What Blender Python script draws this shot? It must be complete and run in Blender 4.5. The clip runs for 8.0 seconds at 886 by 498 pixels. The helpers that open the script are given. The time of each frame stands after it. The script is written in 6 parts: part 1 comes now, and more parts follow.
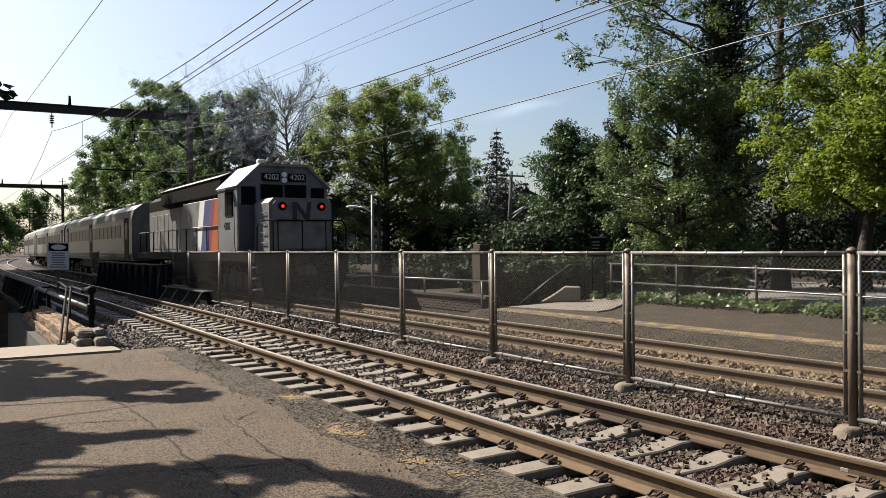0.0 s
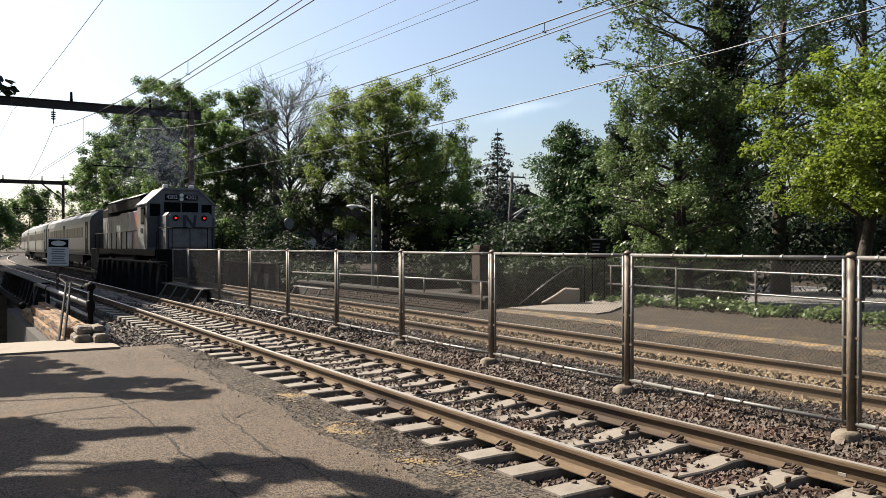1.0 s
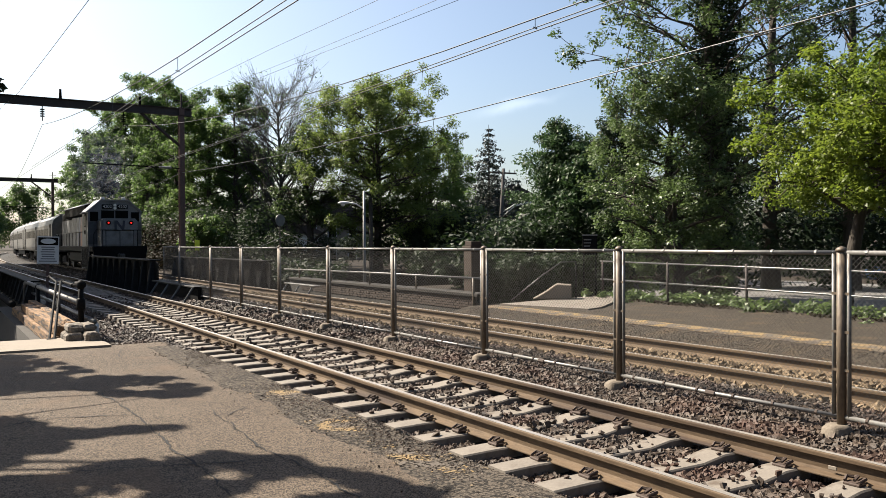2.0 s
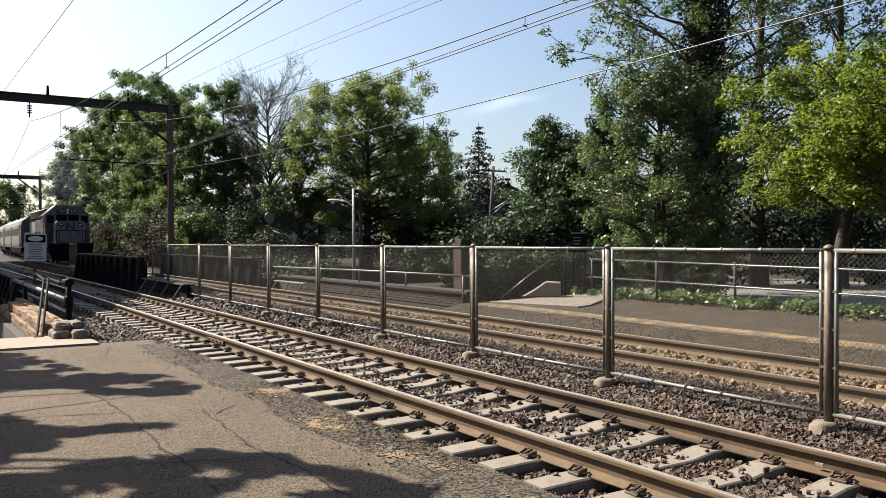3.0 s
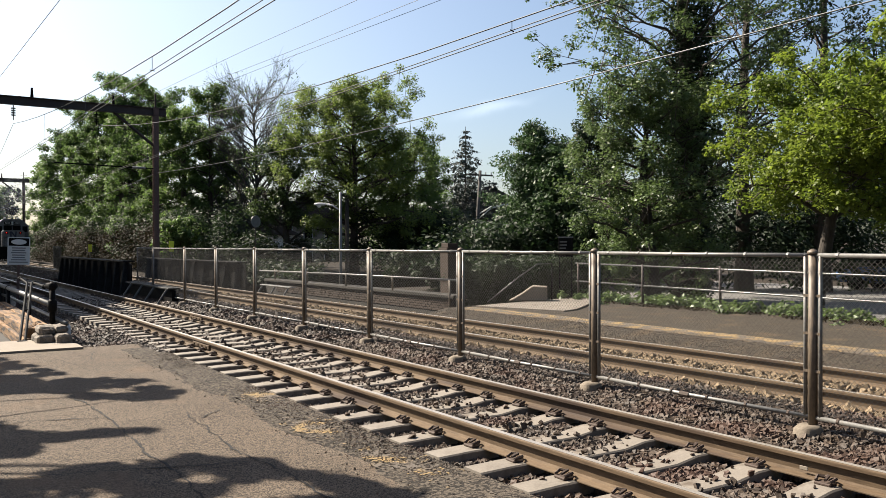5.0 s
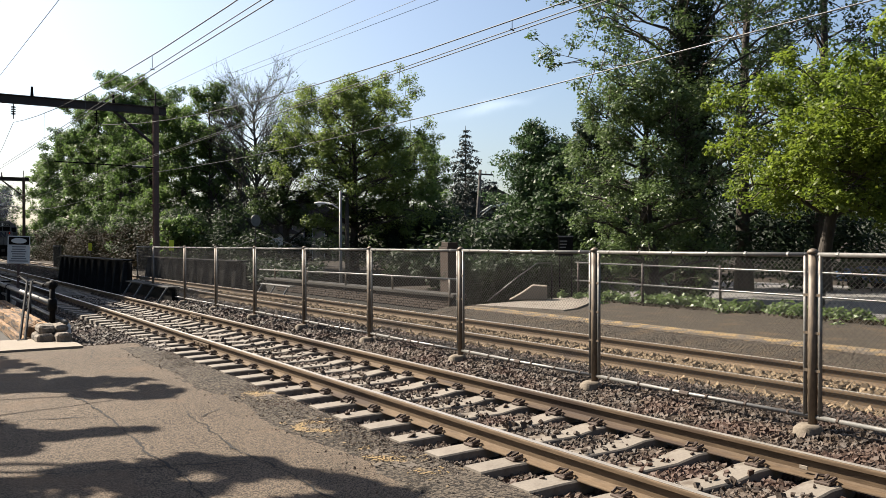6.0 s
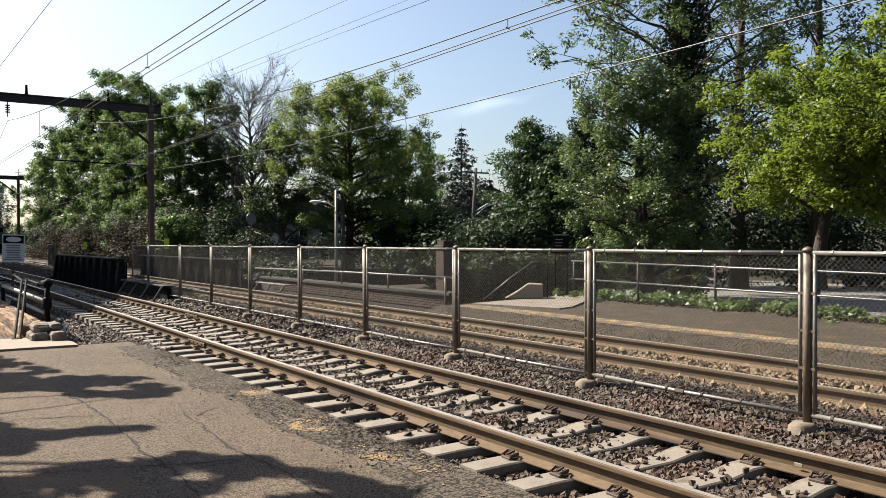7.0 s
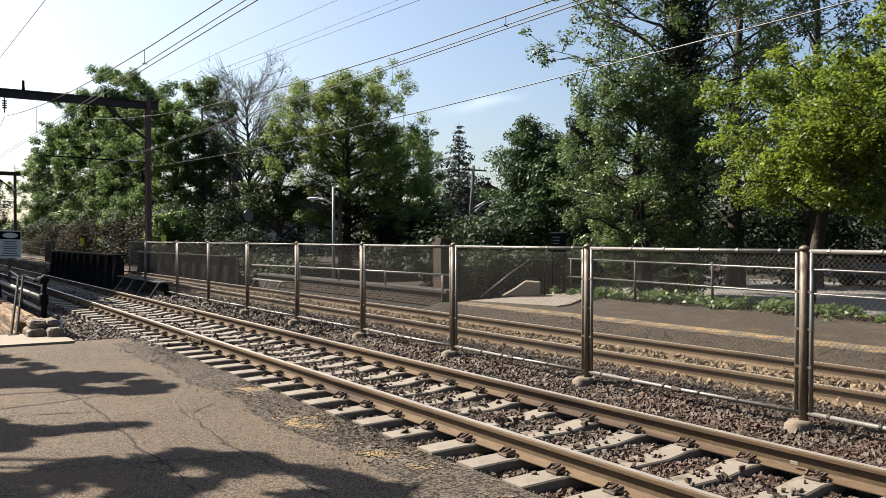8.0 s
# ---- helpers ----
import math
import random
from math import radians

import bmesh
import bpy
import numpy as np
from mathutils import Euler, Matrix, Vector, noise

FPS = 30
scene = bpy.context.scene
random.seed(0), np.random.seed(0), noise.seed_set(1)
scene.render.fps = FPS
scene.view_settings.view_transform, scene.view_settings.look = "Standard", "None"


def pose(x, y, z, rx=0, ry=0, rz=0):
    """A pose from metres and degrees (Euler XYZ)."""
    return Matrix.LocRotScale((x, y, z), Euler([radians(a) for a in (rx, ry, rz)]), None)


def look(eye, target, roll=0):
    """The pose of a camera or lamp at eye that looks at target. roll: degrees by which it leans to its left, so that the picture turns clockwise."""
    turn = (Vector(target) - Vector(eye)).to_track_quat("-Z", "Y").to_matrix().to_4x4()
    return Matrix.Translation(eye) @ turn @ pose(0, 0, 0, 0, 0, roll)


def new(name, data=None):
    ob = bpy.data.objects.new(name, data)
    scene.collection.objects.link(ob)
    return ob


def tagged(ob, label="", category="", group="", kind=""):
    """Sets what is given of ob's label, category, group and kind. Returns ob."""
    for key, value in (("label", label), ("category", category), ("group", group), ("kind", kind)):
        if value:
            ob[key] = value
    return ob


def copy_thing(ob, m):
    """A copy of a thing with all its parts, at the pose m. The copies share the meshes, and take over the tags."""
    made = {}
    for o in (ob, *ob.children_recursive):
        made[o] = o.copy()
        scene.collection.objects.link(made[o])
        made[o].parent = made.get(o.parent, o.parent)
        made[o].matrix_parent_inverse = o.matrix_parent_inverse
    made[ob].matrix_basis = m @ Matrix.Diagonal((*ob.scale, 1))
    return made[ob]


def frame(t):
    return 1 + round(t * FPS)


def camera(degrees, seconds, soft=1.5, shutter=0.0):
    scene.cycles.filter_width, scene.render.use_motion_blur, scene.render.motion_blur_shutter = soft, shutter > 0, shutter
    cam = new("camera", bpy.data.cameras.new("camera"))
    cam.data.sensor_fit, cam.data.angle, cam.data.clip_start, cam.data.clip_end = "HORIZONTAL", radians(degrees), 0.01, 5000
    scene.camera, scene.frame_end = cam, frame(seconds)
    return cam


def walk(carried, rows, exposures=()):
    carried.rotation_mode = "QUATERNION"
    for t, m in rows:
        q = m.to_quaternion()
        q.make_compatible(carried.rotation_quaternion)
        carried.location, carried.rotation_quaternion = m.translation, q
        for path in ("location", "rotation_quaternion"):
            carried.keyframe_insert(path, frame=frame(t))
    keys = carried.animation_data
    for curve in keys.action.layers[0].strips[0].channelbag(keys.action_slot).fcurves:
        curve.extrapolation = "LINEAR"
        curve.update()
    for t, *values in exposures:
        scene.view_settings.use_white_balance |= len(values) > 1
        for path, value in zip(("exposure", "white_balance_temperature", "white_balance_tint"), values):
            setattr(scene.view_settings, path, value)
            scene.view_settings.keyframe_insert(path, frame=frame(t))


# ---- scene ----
# World: x to the side across the tracks, y along the tracks, z up from the rail tops.
EYE = (0.0, 0.0, 1.643)
cam = camera(56.4, 8.0, soft=0.5)
TURNS = [
    (0, 31.159, -0.247, -0.727), (0.5, 31.079, -0.205, -0.308), (1, 31.162, -0.225, -0.098),
    (1.5, 31.377, -0.335, -0.212), (3, 32.446, -0.641, -0.285), (3.5, 32.689, -0.558, -0.162),
    (4, 33.052, -0.443, -0.122), (4.5, 33.348, -0.357, -0.226), (6, 33.368, -0.425, -0.148),
    (6.5, 33.423, -0.471, -0.204), (7, 33.664, -0.533, -0.173), (7.5, 33.801, -0.672, -0.037),
    (8, 33.847, -0.717, 0.009)]


def aim(yaw, pitch, roll):
    a, b = radians(yaw), radians(pitch)
    way = Vector((math.sin(a) * math.cos(b), math.cos(a) * math.cos(b), math.sin(b)))
    return look(EYE, Vector(EYE) + way * 10, roll)


walk(cam, [(t, aim(a, b, c)) for t, a, b, c in TURNS], [(0, 1.41), (0.5, 1.50), (1, 1.65), (1.5, 1.71), (8, 1.70)])

# ---- light ----
SUN_AZ, SUN_EL = -29.0, 46.0  # degrees from +y towards +x, and above the horizon
world = bpy.data.worlds.new("sky")
scene.world = world
world.use_nodes = True
wn = world.node_tree.nodes
sky = wn.new("ShaderNodeTexSky")
sky.sky_type = "NISHITA"
sky.sun_disc = False
sky.sun_elevation, sky.sun_rotation = radians(SUN_EL), radians(SUN_AZ)
sky.air_density, sky.dust_density, sky.ozone_density = 1.0, 2.2, 1.6
wn["Background"].inputs["Strength"].default_value = 0.0515
wl = world.node_tree.links


def sum_node(op, p, q):
    """A math node of two values, each a number or a socket."""
    nd = wn.new("ShaderNodeMath")
    nd.operation = op
    for k, v in enumerate((p, q)):
        if isinstance(v, (int, float)):
            nd.inputs[k].default_value = v
        else:
            wl.new(v, nd.inputs[k])
    return nd.outputs[0]


def along(v):
    nd = wn.new("ShaderNodeVectorMath")
    nd.operation = "DOT_PRODUCT"
    wl.new(sky_way.outputs["Generated"], nd.inputs[0])
    nd.inputs[1].default_value = v
    return nd.outputs["Value"]


sky_way = wn.new("ShaderNodeTexCoord")
a, b = radians(SUN_AZ), radians(SUN_EL)
lift = along((0, 0, 1))
# morning mist brightens the sky on the sun's side, low down
mist = sum_node("POWER", sum_node("MAXIMUM", along((math.sin(a) * math.cos(b), math.cos(a) * math.cos(b), math.sin(b))), 0.0), 4.0)
mist = sum_node("MULTIPLY", mist, sum_node("POWER", sum_node("SUBTRACT", 1.0, sum_node("ABSOLUTE", lift, 0.0)), 2.0))
# one thin wisp of high cloud
c = radians(36.7)
u = along((math.cos(c), -math.sin(c), 0))
v = sum_node("SUBTRACT", sum_node("SUBTRACT", lift, 0.161), sum_node("MULTIPLY", u, 0.22))
curl = wn.new("ShaderNodeTexNoise")
curl.inputs["Scale"].default_value, curl.inputs["Detail"].default_value = 26.0, 5.0
wl.new(sky_way.outputs["Generated"], curl.inputs["Vector"])
v = sum_node("ADD", v, sum_node("MULTIPLY", sum_node("SUBTRACT", curl.outputs["Fac"], 0.5), 0.018))
far_out = sum_node("ADD", sum_node("POWER", sum_node("DIVIDE", sum_node("ABSOLUTE", u, 0.0), 0.036), 2.0),
                   sum_node("POWER", sum_node("DIVIDE", sum_node("ABSOLUTE", v, 0.0), 0.0055), 2.0))
wisp = sum_node("MULTIPLY", sum_node("POWER", 2.718, sum_node("MULTIPLY", far_out, -1.0)), sum_node("GREATER_THAN", along((math.sin(c), math.cos(c), 0)), 0.0))
veil = sum_node("ADD", sum_node("MULTIPLY", mist, 9.0), sum_node("MULTIPLY", wisp, 1.3))
tint = wn.new("ShaderNodeMix")
tint.data_type, tint.blend_type = "RGBA", "ADD"
tint.inputs["Factor"].default_value = 1.0
pale = wn.new("ShaderNodeCombineColor")
for k, f in enumerate((1.0, 1.0, 1.0)):
    wl.new(sum_node("MULTIPLY", veil, f), pale.inputs[k])
wl.new(sky.outputs[0], tint.inputs["A"])
wl.new(pale.outputs[0], tint.inputs["B"])
wl.new(tint.outputs["Result"], wn["Background"].inputs["Color"])
sun = new("sun", bpy.data.lights.new("sun", "SUN"))
sun.data.energy, sun.data.angle, sun.data.color = 5.0, radians(0.5), (1.0, 0.90, 0.765)
sun.matrix_world = look((math.sin(a) * math.cos(b) * 60, math.cos(a) * math.cos(b) * 60, math.sin(b) * 60), (0, 0, 0))


# ---- materials ----
def rgb(c):
    return (c[0], c[1], c[2], 1.0)


def material(name, dark, light, rough=0.7, metal=0.0, big=1.0, fine=40.0, bump=0.2, depth=0.01, rnd=0.0, third=None, third_scale=3.0,
             third_at=(0.55, 0.65), spec=0.5, leaf=0.0, detail=4.0, streak=(1, 1, 1), speck=0.0, speck_scale=90.0):
    """Two scales of noise between two colours, an optional third colour in patches, fine relief."""
    m = bpy.data.materials.new(name)
    m.use_nodes = True
    n, ln = m.node_tree.nodes, m.node_tree.links
    p = n["Principled BSDF"]
    p.inputs["Roughness"].default_value, p.inputs["Metallic"].default_value = rough, metal
    p.inputs["Specular IOR Level"].default_value = spec
    co = n.new("ShaderNodeTexCoord")
    mp = n.new("ShaderNodeMapping")
    mp.inputs["Scale"].default_value = streak
    ln.new(co.outputs["Object"], mp.inputs["Vector"])
    n1, n2 = n.new("ShaderNodeTexNoise"), n.new("ShaderNodeTexNoise")
    n1.inputs["Scale"].default_value, n1.inputs["Detail"].default_value = big, detail
    n2.inputs["Scale"].default_value, n2.inputs["Detail"].default_value = fine, 3.0
    for q in (n1, n2):
        ln.new(mp.outputs[0], q.inputs["Vector"])
    add = n.new("ShaderNodeMath")
    add.operation = "ADD"
    ln.new(n1.outputs["Fac"], add.inputs[0])
    ln.new(n2.outputs["Fac"], add.inputs[1])
    last = add.outputs[0]
    if rnd:
        info = n.new("ShaderNodeObjectInfo")
        geo = n.new("ShaderNodeNewGeometry")
        for src in (info.outputs["Random"], geo.outputs["Random Per Island"]):
            ma = n.new("ShaderNodeMath")
            ma.operation = "MULTIPLY_ADD"
            ma.inputs[1].default_value = rnd
            ln.new(src, ma.inputs[0])
            ln.new(last, ma.inputs[2])
            last = ma.outputs[0]
    if speck:
        vo = n.new("ShaderNodeTexVoronoi")
        vo.inputs["Scale"].default_value = speck_scale
        ln.new(mp.outputs[0], vo.inputs["Vector"])
        sep = n.new("ShaderNodeSeparateColor")
        ln.new(vo.outputs["Color"], sep.inputs[0])
        ma = n.new("ShaderNodeMath")
        ma.operation = "MULTIPLY_ADD"
        ma.inputs[1].default_value = speck
        ln.new(sep.outputs[0], ma.inputs[0])
        ad = n.new("ShaderNodeMath")
        ad.operation = "ADD"
        ad.inputs[1].default_value = -speck / 2
        ln.new(last, ad.inputs[0])
        ln.new(ad.outputs[0], ma.inputs[2])
        last = ma.outputs[0]
    rg = n.new("ShaderNodeMapRange")
    rg.inputs["From Min"].default_value, rg.inputs["From Max"].default_value = 0.68 + 0.45 * rnd, 1.32 + 1.55 * rnd
    ln.new(last, rg.inputs["Value"])
    mix = n.new("ShaderNodeMix")
    mix.data_type = "RGBA"
    mix.inputs["A"].default_value, mix.inputs["B"].default_value = rgb(dark), rgb(light)
    ln.new(rg.outputs[0], mix.inputs["Factor"])
    col = mix.outputs["Result"]
    if third:
        n3 = n.new("ShaderNodeTexNoise")
        n3.inputs["Scale"].default_value, n3.inputs["Detail"].default_value = third_scale, 6.0
        ln.new(mp.outputs[0], n3.inputs["Vector"])
        r3 = n.new("ShaderNodeMapRange")
        r3.inputs["From Min"].default_value, r3.inputs["From Max"].default_value = third_at
        ln.new(n3.outputs["Fac"], r3.inputs["Value"])
        m3 = n.new("ShaderNodeMix")
        m3.data_type = "RGBA"
        m3.inputs["B"].default_value = rgb(third)
        ln.new(col, m3.inputs["A"])
        ln.new(r3.outputs[0], m3.inputs["Factor"])
        col = m3.outputs["Result"]
    ln.new(col, p.inputs["Base Color"])
    if bump:
        bp = n.new("ShaderNodeBump")
        bp.inputs["Strength"].default_value, bp.inputs["Distance"].default_value = bump, depth
        ln.new(n2.outputs["Fac"], bp.inputs["Height"])
        ln.new(bp.outputs[0], p.inputs["Normal"])
    if leaf:
        tr = n.new("ShaderNodeBsdfTranslucent")
        ms = n.new("ShaderNodeMixShader")
        ms.inputs[0].default_value = leaf
        ln.new(col, tr.inputs["Color"])
        ln.new(p.outputs[0], ms.inputs[1])
        ln.new(tr.outputs[0], ms.inputs[2])
        ln.new(ms.outputs[0], n["Material Output"].inputs["Surface"])
    return m


def glow(name, colour, strength):
    m = bpy.data.materials.new(name)
    m.use_nodes = True
    p = m.node_tree.nodes["Principled BSDF"]
    p.inputs["Base Color"].default_value = rgb(colour)
    p.inputs["Emission Color"].default_value, p.inputs["Emission Strength"].default_value = rgb(colour), strength
    return m


M = {}
M["asphalt"] = material("old asphalt", (0.0233, 0.018, 0.01384), (0.1252, 0.09679, 0.06974), 0.85, big=0.55, fine=100, bump=1.0, depth=0.013, third=(0.1056, 0.0704, 0.0448), third_scale=0.8, third_at=(0.56, 0.80), spec=0.2, speck=2.6, speck_scale=112, detail=9.0)
M["grit"] = material("dark gritty margin", (0.015, 0.0126, 0.0102), (0.078, 0.0648, 0.0504), 0.95, big=2.0, fine=50, bump=1.0, depth=0.02, spec=0.2, speck=1.6, speck_scale=42)
M["far asphalt"] = material("platform asphalt", (0.02314, 0.01813, 0.01287), (0.0509, 0.04076, 0.02894), 0.9, big=0.8, fine=50, bump=0.9, depth=0.03, spec=0.25, speck=1.8, speck_scale=40, third=(0.066, 0.047, 0.028), third_scale=1.6, third_at=(0.54, 0.72))
M["soil"] = material("bare soil and dust", (0.01485, 0.01103, 0.007637), (0.03182, 0.0244, 0.01698), 0.95, big=0.5, fine=25, bump=0.6, depth=0.03, spec=0.2, speck=0.3, speck_scale=20)
# Near black: the shade in the gaps between stones is in this colour.
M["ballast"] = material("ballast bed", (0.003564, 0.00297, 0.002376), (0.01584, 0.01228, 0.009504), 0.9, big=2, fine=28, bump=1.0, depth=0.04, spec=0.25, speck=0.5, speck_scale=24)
M["stone"] = material("broken ballast stone", (0.00496, 0.00368, 0.00288), (0.085, 0.0578, 0.0374), 0.7, big=3, fine=70, bump=0.4, depth=0.006, rnd=0.7, spec=0.45, third=(0.055, 0.027, 0.016), third_scale=1.4, third_at=(0.50, 0.68))
M["dusty stone"] = material("dusty brown ballast", (0.04629, 0.03267, 0.02069), (0.215, 0.1613, 0.1021), 0.9, big=3, fine=60, bump=0.4, depth=0.006, rnd=0.5, spec=0.2)
M["concrete"] = material("tie concrete", (0.1059, 0.09033, 0.07328), (0.1766, 0.1535, 0.1254), 0.85, big=3, fine=50, bump=0.3, depth=0.004, rnd=0.12, third=(0.07298, 0.05472, 0.03831), third_scale=5, third_at=(0.56, 0.72))
M["pale concrete"] = material("pale concrete", (0.1423, 0.1169, 0.08856), (0.1859, 0.1572, 0.1225), 0.85, big=1.5, fine=30, bump=0.2, third=(0.09885, 0.08303, 0.06719), third_scale=2, third_at=(0.58, 0.75))
M["rust"] = material("rail rust", (0.05168, 0.03264, 0.01741), (0.1109, 0.07469, 0.04221), 0.8, big=1.3, fine=60, bump=0.25, depth=0.003, third=(0.034, 0.0204, 0.01292), third_scale=2.5, streak=(1, 0.15, 1), spec=0.3)
M["railtop"] = material("worn rail head", (0.36, 0.32, 0.27), (0.58, 0.53, 0.47), 0.42, 0.75, big=2, fine=50, bump=0.05, streak=(1, 0.05, 1))
M["clip"] = material("rusty clip", (0.0245, 0.0154, 0.0112), (0.06, 0.0372, 0.0252), 0.8, big=9, fine=70, bump=0.3, rnd=0.2)
M["galv"] = material("galvanised steel", (0.102, 0.09945, 0.0918), (0.1836, 0.1785, 0.1683), 0.5, 0.4, big=3, fine=40, bump=0.05, third=(0.0867, 0.0663, 0.0459), third_scale=3, third_at=(0.58, 0.75))
M["wire"] = material("chain link wire", (0.04352, 0.04134, 0.03917), (0.08704, 0.08272, 0.07616), 0.6, 0.4, big=2, fine=20, bump=0)
M["post"] = material("fence post paint", (0.052, 0.040, 0.030), (0.150, 0.112, 0.074), 0.55, 0.15, big=4, fine=50, bump=0.1, third=(0.1088, 0.06528, 0.03808), third_scale=4, third_at=(0.58, 0.7), streak=(1, 1, 0.3))
M["black steel"] = material("black girder paint", (0.00288, 0.00288, 0.00312), (0.00864, 0.0084, 0.00816), 0.65, 0.0, big=1.5, fine=30, bump=0.15, third=(0.014, 0.0085, 0.006), third_scale=2, third_at=(0.62, 0.75), spec=0.08)
M["dark steel"] = material("weathered catenary steel", (0.021, 0.0156, 0.0144), (0.051, 0.036, 0.0312), 0.7, 0.2, big=1.5, fine=25, bump=0.2)
M["brown steel"] = material("red brown pole", (0.06, 0.033, 0.027), (0.108, 0.063, 0.051), 0.7, 0.1, big=1.5, fine=25, bump=0.2, streak=(1, 1, 0.3))
M["cable"] = material("cable", (0.018, 0.018, 0.018), (0.036, 0.036, 0.036), 0.6, 0.3, bump=0)
M["copper"] = material("weathered feeder cable", (0.024, 0.024, 0.0234), (0.048, 0.048, 0.0465), 0.45, 0.5, bump=0)
M["timber"] = material("weathered timber", (0.0595, 0.0306, 0.0136), (0.2805, 0.1615, 0.07225), 0.9, big=3, fine=16, bump=1.0, depth=0.03, streak=(3, 0.3, 3), third=(0.0238, 0.0153, 0.00935), third_scale=4, third_at=(0.50, 0.62))
M["yellow"] = material("worn yellow paint", (0.108, 0.0756, 0.036), (0.2376, 0.1548, 0.054), 0.85, big=3, fine=50, bump=0.3, third=(0.072, 0.0576, 0.0432), third_scale=4, third_at=(0.42, 0.56), speck=0.5, speck_scale=60)
# Weathered brick, darkened further to carry the shade on the low wall.
M["brick"] = material("old brick", (0.02554, 0.0154, 0.01032), (0.04715, 0.0308, 0.02062), 0.9, big=3, fine=30, bump=0.4, rnd=0.25)
M["bark"] = material("bark", (0.018, 0.0144, 0.012), (0.06, 0.048, 0.036), 0.95, big=3, fine=22, bump=0.9, depth=0.03, streak=(1, 1, 0.25))
M["grey bark"] = material("pale dead bark", (0.0396, 0.0363, 0.033), (0.0792, 0.0726, 0.066), 0.95, big=3, fine=22, bump=0.6, streak=(1, 1, 0.25))
M["leaf"] = material("green leaves", (0.0363, 0.07392, 0.01716), (0.1276, 0.1966, 0.04968), 0.5, big=0.3, fine=2, bump=0, rnd=0.35, leaf=0.58, spec=0.5)
# Dark leaves, lowered further so the colour carries the shade under the trees.
M["leaf dark"] = material("dark green leaves with shade", (0.007392, 0.01694, 0.006118), (0.02521, 0.04236, 0.01506), 0.6, big=0.3, fine=2, bump=0, rnd=0.3, leaf=0.4, spec=0.3)
M["leaf cedar"] = material("dense cedar sprays", (0.018, 0.042, 0.013), (0.062, 0.110, 0.036), 0.55, big=0.6, fine=3, bump=0, rnd=0.35, leaf=0.35, spec=0.4)
M["leaf glossy"] = material("glossy small leaves", (0.02898, 0.0552, 0.01587), (0.1337, 0.1903, 0.05832), 0.47, big=0.3, fine=2, bump=0, rnd=0.4, leaf=0.42, spec=0.55)
M["leaf olive"] = material("olive leaves", (0.0552, 0.08942, 0.01836), (0.1601, 0.2106, 0.0459), 0.5, big=0.3, fine=2, bump=0, rnd=0.35, leaf=0.58, spec=0.5)
M["leaf lime"] = material("yellow green maple leaves", (0.0585, 0.0975, 0.01248), (0.2349, 0.2876, 0.03402), 0.5, big=0.5, fine=2, bump=0, rnd=0.4, leaf=0.6, spec=0.45)
M["needle"] = material("conifer needles", (0.004752, 0.0103, 0.005544), (0.01386, 0.02376, 0.01188), 0.6, big=0.5, fine=3, bump=0, rnd=0.3, leaf=0.15)
M["silver"] = material("dull silver paint", (0.09864, 0.1016, 0.1073), (0.1567, 0.1596, 0.1654), 0.5, 0.15, big=1, fine=12, bump=0.05, third=(0.04908, 0.04686, 0.04462), third_scale=1.5, third_at=(0.55, 0.75))
M["coach"] = material("brushed aluminium", (0.06825, 0.06689, 0.06143), (0.1126, 0.1092, 0.101), 0.45, 0.2, big=0.6, fine=9, bump=0.05, streak=(1, 0.1, 1), third=(0.049, 0.0455, 0.0385), third_scale=0.7, third_at=(0.55, 0.75))
# Sooty black paint, halved again to hold the shade on the upper hood.
M["loco black"] = material("sooty black paint with shade", (0.0036, 0.0036, 0.0039), (0.009, 0.0087, 0.0084), 0.65, big=1, fine=14, bump=0.1, spec=0.06)
M["orange"] = material("orange paint", (0.2496, 0.0576, 0.0096), (0.3168, 0.0816, 0.0144), 0.45, big=1, fine=20, bump=0)
M["purple"] = material("magenta paint", (0.1056, 0.024, 0.0576), (0.144, 0.0384, 0.0816), 0.45, big=1, fine=20, bump=0)
M["blue"] = material("blue paint", (0.024, 0.0432, 0.1248), (0.0384, 0.0624, 0.1632), 0.45, big=1, fine=20, bump=0)
M["navy"] = material("navy paint", (0.006, 0.0078, 0.024), (0.0108, 0.0132, 0.036), 0.4, big=1, fine=20, bump=0)
M["glass"] = material("dark window glass", (0.003, 0.0033, 0.0036), (0.006, 0.0066, 0.0072), 0.35, spec=0.03, bump=0)
M["white"] = material("white paint", (0.4352, 0.4352, 0.4224), (0.512, 0.512, 0.4992), 0.6, big=2, fine=20, bump=0.02)
M["black"] = material("black paint", (0.0036, 0.0036, 0.0036), (0.0072, 0.0072, 0.0072), 0.9, bump=0, spec=0.1)
M["leaf dry"] = material("dry brown green leaves", (0.01089, 0.008712, 0.004356), (0.02614, 0.02069, 0.01089), 0.7, big=0.3, fine=2, bump=0, rnd=0.3, leaf=0.3, spec=0.12)
M["footing"] = material("stained footing concrete", (0.0744, 0.05812, 0.04185), (0.1476, 0.1215, 0.09114), 0.9, big=4, fine=40, bump=0.4)
M["rough stone"] = material("weathered lichen stone", (0.084, 0.07, 0.056), (0.1984, 0.1674, 0.1333), 0.95, big=5, fine=45, bump=0.8, depth=0.02, third=(0.042, 0.0364, 0.0294), third_scale=6, third_at=(0.52, 0.66))
M["crack"] = material("dark crack ribbon", (0.0036, 0.0033, 0.003), (0.009, 0.0078, 0.0066), 0.95, bump=0)
M["road"] = material("sunny street asphalt", (0.08184, 0.07812, 0.0744), (0.1265, 0.1228, 0.1153), 0.9, big=0.5, fine=20, bump=0.2)
